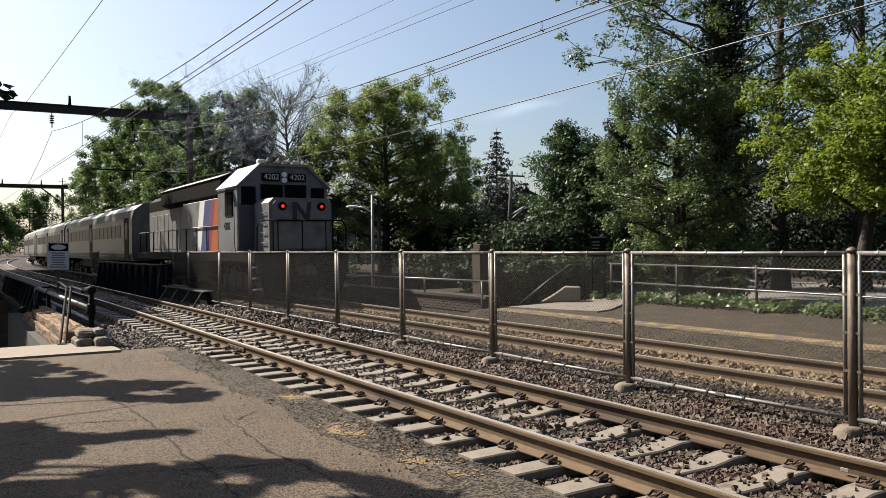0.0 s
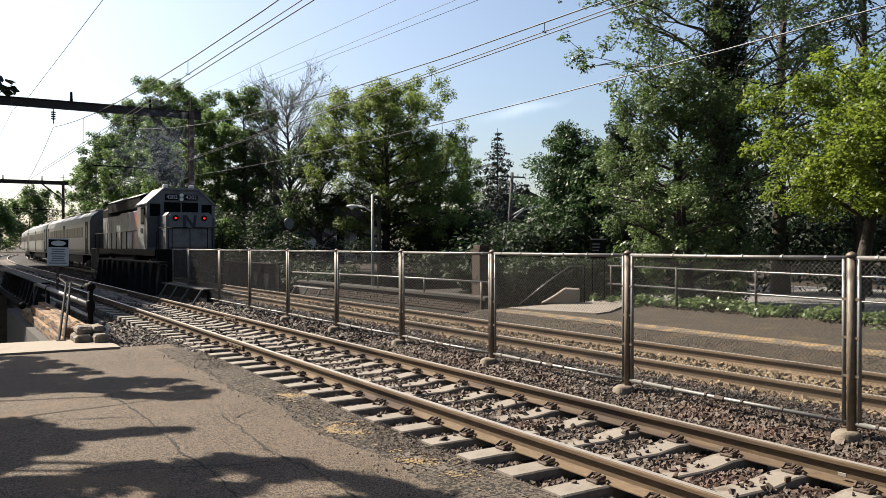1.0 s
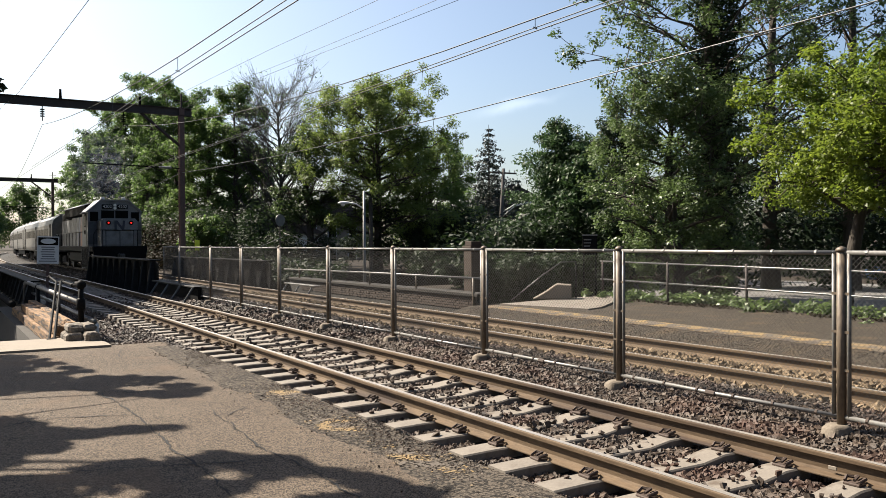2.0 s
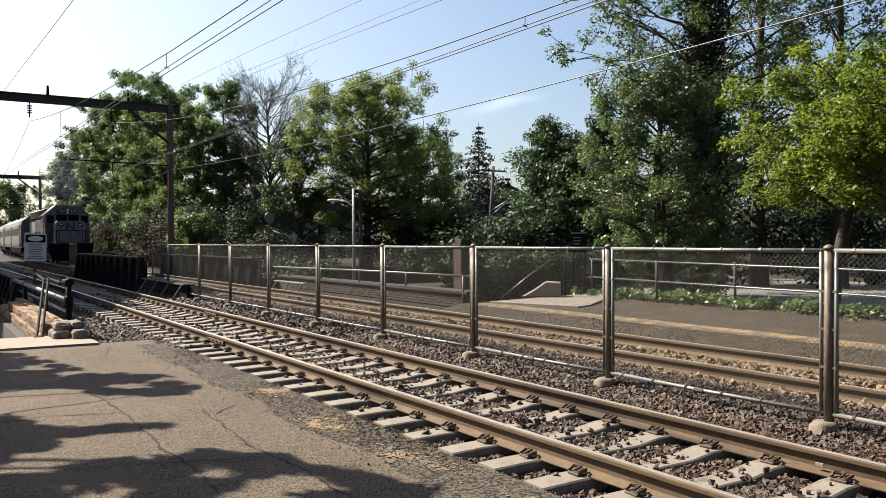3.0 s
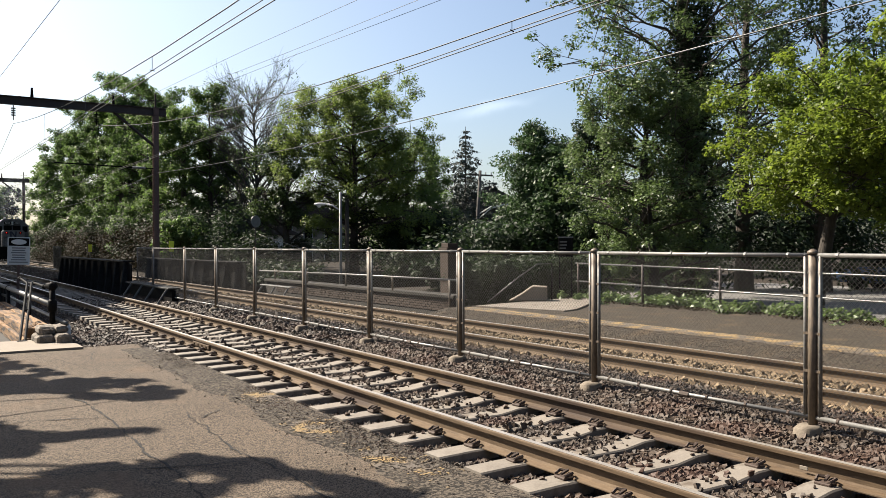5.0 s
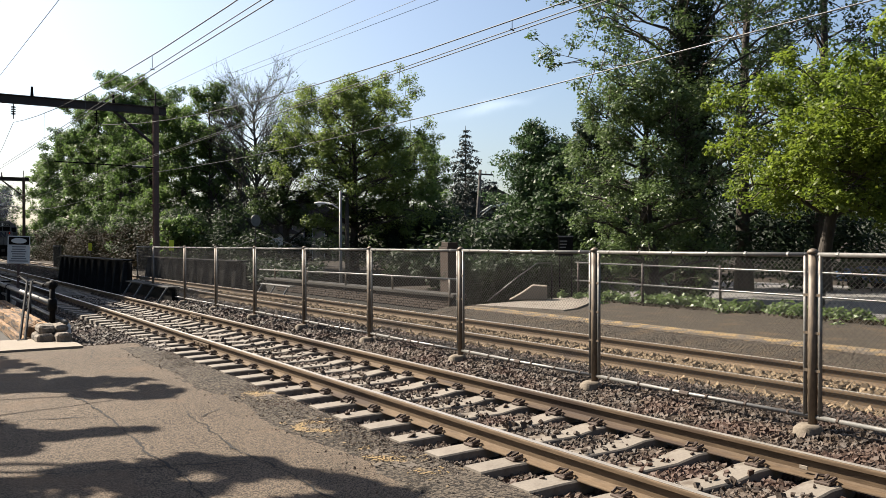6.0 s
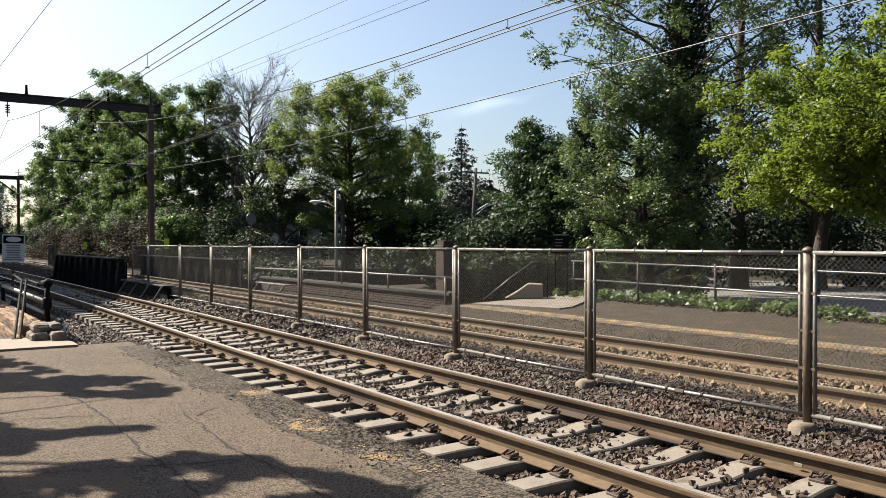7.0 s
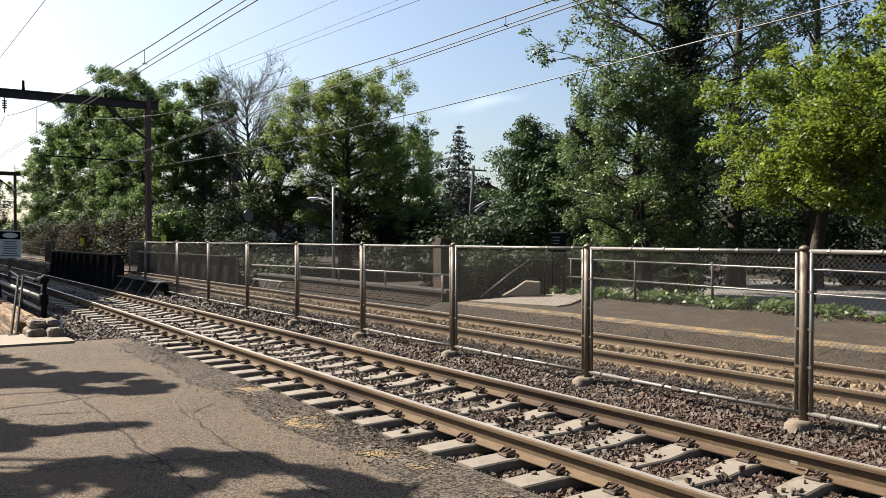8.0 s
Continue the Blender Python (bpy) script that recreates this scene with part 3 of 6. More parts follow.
cable("static_wire", [(12.6, -10, 7.6), (12.6, 10, 8.33), (12.6, 20.3, 8.7), (12.6, 30, 9.06), (12.6, 49.3, 9.9)], 0.007, "cable", "thin dark wire strung along the pole tops")
cable("static_wire", [(12.7, -10, 7.2), (12.7, 20.3, 8.5), (12.7, 30, 8.9), (12.7, 49.3, 9.6)], 0.007, "cable", "thin dark wire strung along the pole tops")
cable("static_wire", [(3.18, -10, 6.6), (3.18, 20.2, 7.34), (3.18, 39.6, 8.1), (3.18, 49.3, 8.9), (3.18, 110, 8.9)], 0.009, "cable", "thin dark wire hung from the gantry beams")


# ---- trees ----
def leaves(name, centres, radii, count, size, mat, parent, rng, flat=0.85, fine=False, level=0.9):
    """Many small pointed leaves scattered in clumps, their faces mostly to the sky; fine ones are single points."""
    c = np.asarray(centres, float)
    r = np.asarray(radii, float)
    pick = rng.choice(len(c), count, p=r ** 2 / (r ** 2).sum())
    d = rng.normal(size=(count, 3))
    d /= np.linalg.norm(d, axis=1)[:, None]
    face = d * 0.55 + rng.normal(size=(count, 3)) * 0.55
    d *= (rng.random(count) ** 0.45)[:, None]
    d[:, 2] *= flat
    pos = c[pick] + d * r[pick][:, None]
    face[:, 2] += level
    face /= np.linalg.norm(face, axis=1)[:, None]
    a = np.cross(face, rng.normal(size=(count, 3)))
    a /= np.linalg.norm(a, axis=1)[:, None]
    b = np.cross(face, a)
    s = size * (0.55 + 0.9 * rng.random(count))[:, None]
    if fine:
        v = np.stack([pos - a * s * 0.6 - b * s * 0.36, pos - a * s * 0.6 + b * s * 0.36, pos + a * s * 0.7], 1).reshape(-1, 3)
        return quads(name, v, count, mat, parent, 3)
    v = np.stack([pos - a * s * 0.6, pos + b * s * 0.36 + face * s * 0.12, pos + a * s * 0.65, pos - b * s * 0.36 + face * s * 0.12], 1).reshape(-1, 3)
    return quads(name, v, count, mat, parent)


def quads(name, v, count, mat, parent, k=4):
    me = bpy.data.meshes.new(name)
    me.vertices.add(k * count)
    me.vertices.foreach_set("co", v.astype(np.float32).ravel())
    me.loops.add(k * count)
    me.loops.foreach_set("vertex_index", np.arange(k * count, dtype=np.int32))
    me.polygons.add(count)
    me.polygons.foreach_set("loop_start", np.arange(0, k * count, k, dtype=np.int32))
    me.update(calc_edges=True)
    me.materials.append(M[mat])
    ob = new(name, me)
    ob.parent = parent
    return ob


def tree(x, y, height, spread, label, seed, base=0.25, z0=-0.3, n=9000, size=0.25, mat="leaf", girth=0.25, bark="bark", limbs=22, clump=0.95,
         lean=(0, 0), fork=8, wide=0.4, category="tree", up=0.3, twig=0.0, thick=0.38, arch=0.06, fine=False, jut=0.26):
    """A tapered trunk, limbs, twigs and a crown of leaf clumps at the twigs' ends."""
    rng = np.random.default_rng(seed)
    t = thing("tree", Matrix.Translation((x, y, z0)), label, category)
    bm = B()
    trunk = []
    for k in range(9):
        f = k / 8
        trunk.append((lean[0] * f + 0.25 * f * math.sin(seed + 4 * f), lean[1] * f + 0.25 * f * math.cos(seed * 2 + 3 * f), height * 0.93 * f))
    tube(bm, trunk, [girth * (1.25 - f / 8 * 1.15) if f else girth * 1.6 for f in range(9)], 9)
    centres, radii = [], []
    tips = [(trunk[-1], height * 0.07)]
    for i in range(limbs):
        f = base + (0.97 - base) * (i + rng.random() * 0.8) / limbs
        k = min(int(f * 8), 7)
        p = Vector(trunk[k]).lerp(Vector(trunk[k + 1]), f * 8 - k)
        u = (f - base) / (1 - base)
        reach = spread * math.sqrt(max(0.06, 1 - ((u - wide) / (1.06 - wide if u > wide else wide + 0.35)) ** 2)) * rng.uniform(0.72, 1.1)
        az = i * 2.4 + rng.uniform(-0.5, 0.5)
        rise = reach * (up + 0.35 * (u - 0.4)) * rng.uniform(0.3, 1.2)
        e = p + Vector((math.cos(az) * reach, math.sin(az) * reach, rise))
        g = girth * thick * (1 - 0.7 * u)
        path = []
        for k2 in range(6):
            f2 = k2 / 5
            q = p.lerp(e, f2) + Vector((0, 0, arch * reach * math.sin(math.pi * f2)))
            path.append(q + Vector(noise.noise_vector(q * 0.9 + Vector((seed, i, 0)))) * 0.16 * reach * f2 ** 0.6)
        e = path[-1]
        tube(bm, path, [g * (1 - 0.9 * k2 / 5) for k2 in range(6)], 5, False)
        for j in range(fork):
            f2 = min(0.3 + 0.7 * (j + rng.random()) / fork, 0.999) * 5
            q = path[int(f2)].lerp(path[int(f2) + 1], f2 - int(f2))
            d = Vector(rng.normal(size=3)) * max(reach, 0.5 * spread) * jut
            d.z = d.z * 0.8 + 0.08 * reach
            if d.length > 0.25 * spread:
                d *= 0.25 * spread / d.length
            if twig:
                d = (path[int(f2) + 1] - path[int(f2)]).normalized() * rng.uniform(0.4, 0.9) + Vector(rng.normal(size=3)) * 0.36 + Vector((0, 0, 0.2))
            g1 = max(g * 0.3, twig)
            tube(bm, [q, q + d * 0.6, q + d], [g1, g1 * 0.7, g1 * 0.3], 4, False)
            if twig:
                for w in range(4):
                    d2 = d * 0.45 + Vector(rng.normal(size=3)) * 0.22
                    d2.z = abs(d2.z) + 0.12
                    q2 = q + d * (0.3 + 0.2 * w)
                    tube(bm, [q2, q2 + d2], [twig * 0.8, twig * 0.5], 3, False)
            centres.append(q + d)
            radii.append(clump * rng.uniform(0.35, 1.1))
        centres.append(e)
        radii.append(clump * rng.uniform(0.5, 1.0))
    centres.append(Vector(trunk[-1]))
    radii.append(clump)
    part("trunk", bm, bark, t, "", True)
    if n:
        leaves("crown", [tuple(c) for c in centres], radii, n, size, mat, t, rng, fine=fine)
    return t


def conifer(x, y, height, spread, label, seed, n=7000, size=0.3, z0=-0.3, droop=-0.25, mat="needle", category="conifer", taper=0.85, full=1.0):
    """A spire with whorls of drooping boughs."""
    rng = np.random.default_rng(seed)
    t = thing("conifer", Matrix.Translation((x, y, z0)), label, category)
    bm = B()
    tube(bm, [(0, 0, 0), (0, 0, height * 0.5), (0, 0, height)], [0.22, 0.12, 0.02], 7)
    centres, radii = [], []
    whorls = int(height * 2.6 * full)
    for w in range(whorls):
        f = 0.05 + 0.94 * (w + rng.uniform(-0.4, 0.4)) / whorls
        reach = spread * (1 - f) ** taper * (0.72 + 0.5 * ((w * 0.5) % 1.0)) + 0.1
        for k in range(5):
            az = w * 0.9 + k * 2 * math.pi / 5 + rng.uniform(-0.4, 0.4)
            r = reach * rng.uniform(0.45, 1.15)
            e = Vector((math.cos(az) * r, math.sin(az) * r, height * f + droop * r * rng.uniform(0.2, 1.5)))
            tube(bm, [(0, 0, height * f), e], [0.03, 0.008], 3, False)
            for j in range(4):
                q = Vector((0, 0, height * f)).lerp(e, 0.3 + 0.7 * j / 3)
                centres.append(tuple(q))
                radii.append((0.12 + 0.16 * reach) * full)
    part("trunk", bm, "bark", t)
    leaves("crown", centres, radii, n, size, mat, t, rng, 0.5, True, 0.5)
    return t


def place(px, dist):
    """A spot at a bearing, given in degrees from the tracks' line, and a distance."""
    return dist * math.sin(radians(px)), dist * math.cos(radians(px))


def plant(bearing, dist, *args, **kw):
    x, y = place(bearing, dist)
    return tree(x, y, *args, **kw)


GROVE = "tall leafy green tree beside the railway line"
plant(8.1, 122, 13.6, 4.4, GROVE, 27, base=0.04, n=32000, size=0.2, clump=0.9, wide=0.25, fine=True)
plant(9.4, 108, 16.2, 4.2, GROVE, 21, base=0.04, n=44000, size=0.19, clump=0.85, wide=0.3, fine=True, limbs=32)
plant(10.9, 92, 17.4, 3.9, GROVE, 2, base=0.04, n=52000, size=0.165, clump=0.78, fine=True, limbs=34)
plant(12.2, 84, 18.6, 3.9, GROVE, 3, base=0.06, n=54000, size=0.155, clump=0.72, fine=True, limbs=36)
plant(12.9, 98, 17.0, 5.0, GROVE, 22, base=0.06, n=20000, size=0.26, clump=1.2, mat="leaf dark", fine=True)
plant(13.9, 72, 15.4, 4.0, "tall leafy green tree with a rounded crown", 4, base=0.08, n=60000, size=0.135, clump=0.66, fine=True, limbs=36)
plant(15.9, 66, 12.9, 3.5, "leafy green tree behind the catenary pole", 5, base=0.06, n=42000, size=0.135, clump=0.62, fine=True, limbs=30)
plant(17.6, 64, 13.9, 2.6, "slender leafy green tree in a row", 6, base=0.08, n=34000, size=0.13, clump=0.55, fine=True, limbs=32, up=0.6)
plant(18.7, 72, 10.6, 2.8, "dark leafy tree in a row", 23, base=0.08, n=18000, size=0.18, clump=0.7, mat="leaf glossy", fine=True)
plant(20.6, 62, 13.4, 3.5, "half bare many-stemmed tree with thin dark branches", 7, base=0.16, n=2600, size=0.12, bark="grey bark", limbs=70, fork=17, clump=0.5, girth=0.19, up=1.1, twig=0.011, thick=0.5, mat="leaf glossy", fine=True)
plant(22.6, 58, 9.6, 2.6, "dark many-stemmed leafy tree", 8, base=0.2, n=15000, size=0.14, mat="leaf glossy", clump=0.6, fine=True, up=0.9)
plant(27.2, 57, 12.1, 5.3, "large spreading tree with olive green leaves", 19, base=0.2, n=86000, size=0.12, mat="leaf olive", girth=0.27, limbs=58, clump=0.66, fork=10, fine=True, jut=0.24, up=0.5, thick=0.5, wide=0.45)
plant(30.8, 62, 9.6, 3.8, "leafy tree beside a large spreading tree", 25, base=0.1, n=40000, size=0.125, mat="leaf", clump=0.6, fine=True, limbs=30)
x, y = place(32.7, 92)
conifer(x, y, 12.2, 3.6, "dark green spruce behind leafy trees", 11, n=12000, size=0.2)
x, y = place(34.95, 88)
conifer(x, y, 14.4, 6.8, "tall dark spruce with level boughs", 12, n=17000, size=0.2)
x, y = place(36.9, 98)
conifer(x, y, 9.5, 3.0, "dark green spruce behind leafy trees", 26, n=9000, size=0.22)
x, y = place(39.6, 36)
conifer(x, y, 7.2, 2.3, "dense dark green cedar in full leaf", 13, n=46000, size=0.1, droop=0.5, mat="leaf cedar", category="cedar", taper=0.5, full=1.7)
x, y = place(41.2, 35)
conifer(x, y, 6.0, 2.2, "dense dark green cedar in full leaf", 31, n=28000, size=0.11, droop=0.5, mat="leaf cedar", category="cedar", taper=0.5, full=1.6)
plant(49.8, 28, 15.5, 4.6, "tall tree with an ivy-clad trunk and open crown", 14, base=0.2, n=50000, size=0.09, girth=0.36, limbs=62, clump=0.42, mat="leaf glossy", fork=13, up=0.75, thick=0.2, arch=0.02, jut=0.2)
plant(47.5, 26, 6.8, 2.3, "leafy tree with small glossy leaves", 15, base=0.05, n=42000, size=0.075, clump=0.4, mat="leaf glossy", limbs=34, up=0.5)
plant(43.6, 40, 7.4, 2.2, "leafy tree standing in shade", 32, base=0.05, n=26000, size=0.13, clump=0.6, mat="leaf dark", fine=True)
plant(53.4, 34, 17, 2.6, "tall thin-leaved tree against the sky", 16, base=0.12, n=5500, size=0.12, clump=0.42, mat="leaf dark", up=0.8, fine=True, limbs=34)
plant(58.0, 34, 16, 2.6, "tall thin-leaved tree against the sky", 17, base=0.12, n=4500, size=0.12, clump=0.42, mat="leaf dark", up=0.8, fine=True, limbs=30)
plant(63.0, 30, 15, 2.4, "tall thin-leaved tree against the sky", 33, base=0.12, n=7000, size=0.11, clump=0.42, mat="leaf", up=0.8, fine=True)
plant(57.4, 21.0, 5.7, 2.7, "yellow green maple with a crooked trunk", 18, base=0.46, n=38000, size=0.075, mat="leaf lime", girth=0.17, limbs=30, clump=0.36, fork=10, lean=(0.4, -0.9), wide=0.4, jut=0.2)
plant(63.0, 19.5, 5.9, 2.4, "yellow green maple beside the platform railing", 34, base=0.42, n=34000, size=0.075, mat="leaf lime", girth=0.16, limbs=28, clump=0.36, fork=10, jut=0.2)
# Row kept left of the view, added to cast shade over bridge and train.
for k, (x, y, h, w) in enumerate(((-2.8, 36.5, 19, 3.2), (-2.7, 41, 21, 3.4), (-2.7, 46, 22, 3.6), (-2.6, 51, 19, 3.7), (-2.6, 57, 20, 3.8), (-2.4, 63, 21, 3.9), (-2.4, 69.5, 22, 4.0), (-2.4, 77, 22, 4.0), (-2.2, 85, 22, 4.0), (-2.0, 94, 22, 4.0))):
    tree(x, y, h, w, "tall leafy tree added out of view to shade the bridge", 50 + k, base=0.3, z0=-5.0 if y < 46 else -0.4, n=14000, size=0.6, clump=1.15, wide=0.5, fine=True, limbs=30)
# Three unseen trees, added outside the view to cut the sky's fill light.
plant(100, 24, 13, 5, "leafy tree behind the far platform", 71, base=0.1, n=8000, size=0.4, clump=1.4, fine=True)
plant(128, 30, 14, 6, "leafy tree behind the far platform", 72, base=0.1, n=8000, size=0.45, clump=1.6, fine=True)
plant(155, 34, 14, 6, "leafy tree beside the line", 73, base=0.1, n=8000, size=0.45, clump=1.6, fine=True)
plant(4.6, 330, 21, 9, "hazy distant tree over the line", 35, base=0.1, n=16000, size=0.6, clump=2.4, fine=True)
plant(2.2, 300, 16, 8, "hazy distant tree over the line", 36, base=0.1, n=14000, size=0.6, clump=2.4, fine=True)
plant(15.5, 52, 3.3, 1.2, "young green bush at the foot of the pole", 81, base=0.1, n=3600, size=0.16, mat="leaf", girth=0.05, limbs=16, clump=0.4, category="bush", up=0.9)


def leaf_litter():
    rng = np.random.default_rng(8)
    cs = [(15.55 + rng.normal() * 0.12, 3 + 14 * rng.random(), 0.10) for k in range(160)]
    tagged(leaves("leaf_litter", cs, [0.28] * 160, 3200, 0.06, "leaf dry", None, rng, 0.06), "dry brown leaf litter along the platform edge", "leaf litter", kind="stuff")


leaf_litter()


def ivy_trunk():
    """Ivy round the trunk of the tall tree."""
    rng = np.random.default_rng(5)
    x, y = place(50.0, 28)
    t = thing("ivy", Matrix.Translation((x, y, -0.3)), "dark ivy climbing round a tall tree trunk", "ivy")
    cs = [(0.5 * math.cos(k * 2.4), 0.5 * math.sin(k * 2.4), 0.3 + k * 0.075) for k in range(130)]
    for k in range(5):
        bm = tube(B(), [(0.4 * math.cos(k * 1.3 + h * 0.3), 0.4 * math.sin(k * 1.3 + h * 0.3), h) for h in range(0, 10)], 0.025, 5)
        part("stem", bm, "bark", t)
    leaves("ivy_leaves", cs, [0.42] * 130, 12000, 0.11, "leaf dark", t, rng, 1.0)


ivy_trunk()


def undergrowth(name, spots, label, n, size, mat, seed):
    """A belt of shrubs: bare stems and a mass of leaves, too many to count."""
    rng = np.random.default_rng(seed)
    cs, rs = [], []
    for x0, y0, x1, y1, wid, hgt, k in spots:
        for i in range(k):
            f = (i + rng.random()) / k
            g = rng.uniform(-wid, wid)
            for j in range(3):
                h = hgt * rng.uniform(0.15, 0.9)
                cs.append((x0 + (x1 - x0) * f + g + rng.normal() * 0.3, y0 + (y1 - y0) * f + rng.normal() * 0.3, -0.3 + h))
                rs.append(min(hgt * 0.3, 1.1) * rng.uniform(0.6, 1.2))
    root = leaves(name, cs, rs, n, size, mat, None, rng, 0.9, size > 0.12)
    return tagged(root, label, "shrubs", kind="stuff")


# Leaf dark in these belts has the under-canopy shade in its colour.
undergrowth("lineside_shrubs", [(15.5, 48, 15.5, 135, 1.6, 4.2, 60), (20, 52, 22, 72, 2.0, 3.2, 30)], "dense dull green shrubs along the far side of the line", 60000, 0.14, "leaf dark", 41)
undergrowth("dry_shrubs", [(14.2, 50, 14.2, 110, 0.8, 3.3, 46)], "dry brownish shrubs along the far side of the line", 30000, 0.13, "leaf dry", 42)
undergrowth("street_shrubs", [(22, 55, 32, 58, 2, 2.4, 30), (32, 60, 60, 62, 3, 4.2, 40), (17, 25, 40, 33, 1.5, 2.6, 50), (21, 27, 36, 12, 2, 3.4, 60), (45, 50, 70, 20, 3, 7, 50)], "leafy shrubs and hedges behind the platform, shade in their dark colour", 72000, 0.16, "leaf dark", 43)
undergrowth("tall_shrubs", [(27, 50, 33, 49, 1.5, 4.6, 24), (36, 40, 38, 33, 1.5, 4.6, 20), (37, 33, 42, 20, 2, 6.5, 40)], "tall bushes darkened in colour for the shade under the trees", 36000, 0.18, "leaf dark", 44)
# Added belt of dark leaves that covers sunlit ground to darken it.
undergrowth("verge_plants", [(14, 31.5, 17, 47, 1.0, 1.1, 40), (18, 28, 30, 34, 1.5, 1.4, 40), (24, 40, 34, 46, 2, 1.6, 40)], "low dark leaf belt added to darken the ground beside the street", 24000, 0.16, "leaf dark", 47)
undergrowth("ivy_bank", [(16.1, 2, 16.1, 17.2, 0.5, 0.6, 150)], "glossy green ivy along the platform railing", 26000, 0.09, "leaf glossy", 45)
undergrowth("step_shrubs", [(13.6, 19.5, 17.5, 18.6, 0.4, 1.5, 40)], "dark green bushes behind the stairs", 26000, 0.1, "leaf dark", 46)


# ---- bridge over the street ----
def girder(x, y0, y1, top, label, out):
    """A plate girder with flanges and sloping stiffeners on the side 'out'."""
    g = thing("bridge_girder", Matrix.Translation((x, 0, 0)), label, "bridge girder", "bridge girders")
    bm = B()
    prism(bm, [(y0, -1.3), (y1, -1.3), (y1, top - 0.1), (y1 - 0.5, top - 0.02), (y0 + 0.5, top - 0.02), (y0, top - 0.1)], "x", -0.02, 0.02)
    part("web", bm, "black steel", g)
    bm = B()
    box(bm, -0.2, 0.2, y0 + 0.4, y1 - 0.4, top - 0.02, top + 0.03, 0.008)
    part("top_flange", bm, "black steel", g)
    n = int((y1 - y0) / 1.45)
    for k in range(n + 1):
        y = y0 + 0.6 + (y1 - y0 - 1.2) * k / n
        bm = B()
        prism(bm, [(out * 0.02, top - 0.05), (out * 0.09, top - 0.05), (out * 0.28, -0.3), (out * 0.02, -0.3)], "y", y - 0.012, y + 0.012)
        box(bm, min(out * 0.22, out * 0.32), max(out * 0.22, out * 0.32), y - 0.05, y + 0.05, -0.34, -0.29)
        part("stiffener", bm, "stiffener", g)
        bm = B()
        tube(bm, [(out * 0.11, y, top - 0.06), (out * 0.29, y, -0.29)], 0.035, 4)
        part("stiffener_edge", bm, "stiffener", g, "worn pale edge of a stiffener")
    return g


girder(7.08, 31.4, 46.8, 1.02, "black riveted plate girder between the two tracks", -1)
girder(11.4, 31.4, 46.8, 0.92, "black riveted plate girder beyond the far track", -1)
girder(2.75, 29.0, 47.0, 0.45, "black plate girder along the near edge of the bridge", -1)


def low_girder():
    g = thing("girder_end", Matrix.Translation((7.08, 0, 0)), "low black steel bracket frame carrying the fence end", "steel bracket")
    bm = B()
    box(bm, -0.1, 0.1, 25.7, 31.4, -0.3, 0.22)
    part("web", bm, "black steel", g)
    bm = B()
    box(bm, -0.22, 0.16, 25.7, 31.4, 0.26, 0.31, 0.008)
    part("upper_flange", bm, "stiffener", g)
    for k in range(4):
        y = 25.9 + k * 1.55
        bm = B()
        tube(bm, [(-0.2, y, 0.26), (-0.5, y, -0.2)], 0.035, 6)
        part("prop", bm, "pipe", g, "pale steel raking prop")
    return g


low_girder()


def far_frame():
    """A low steel frame on raking legs beyond the far track."""
    g = thing("trestle", Matrix.Translation((11.3, 0, 0)), "low pale steel frame on raking legs beyond the far track", "trestle")
    bm = B()
    box(bm, -0.14, 0.1, 26.5, 29.3, 0.13, 0.17, 0.008)
    part("upper_flange", bm, "galv", g)
    for y in (26.7, 27.9, 29.1):
        bm = B()
        tube(bm, [(-0.1, y, 0.14), (-0.35, y, -0.25)], 0.03, 6)
        part("prop", bm, "pipe", g)


far_frame()


def round_sign():
    """A street sign seen from its grey back, with its post."""
    x, y = place(20.6, 51)
    g = thing("round_sign", Matrix.Translation((x, y, -0.4)), "round grey back of a street sign on a dark post", "sign")
    bm = B()
    tube(bm, [(0, 0.02, 3.42), (0.01, -0.01, 3.42)], 0.36, 24)
    part("disc", bm, "pipe", g)
    bm = B()
    tube(bm, [(0, 0.05, 0.0), (0, 0.05, 3.7)], 0.04, 8)
    part("post", bm, "dark steel", g)


round_sign()


def deck():
    bm = B()
    box(bm, 2.95, 11.3, 31.0, 47.0, -0.75, -0.40)
    ob = tagged(part("bridge_deck", bm, "black steel"), "dark steel bridge deck carrying both tracks", "bridge", kind="structure")
    for y in (30.2, 47.0):
        bm = B()
        box(bm, 2.2, 13.4, y, y + 0.8, -5.0, -0.76, 0.03)
        tagged(part("abutment", bm, "footing"), "stained concrete bridge abutment", "abutment", kind="structure")
    bm = B()
    box(bm, -30, 39, 33.5, 44.5, -4.99, -4.93)
    tagged(part("road_below", bm, "road"), "grey street passing below the bridge", "road", kind="structure")
    return ob


deck()


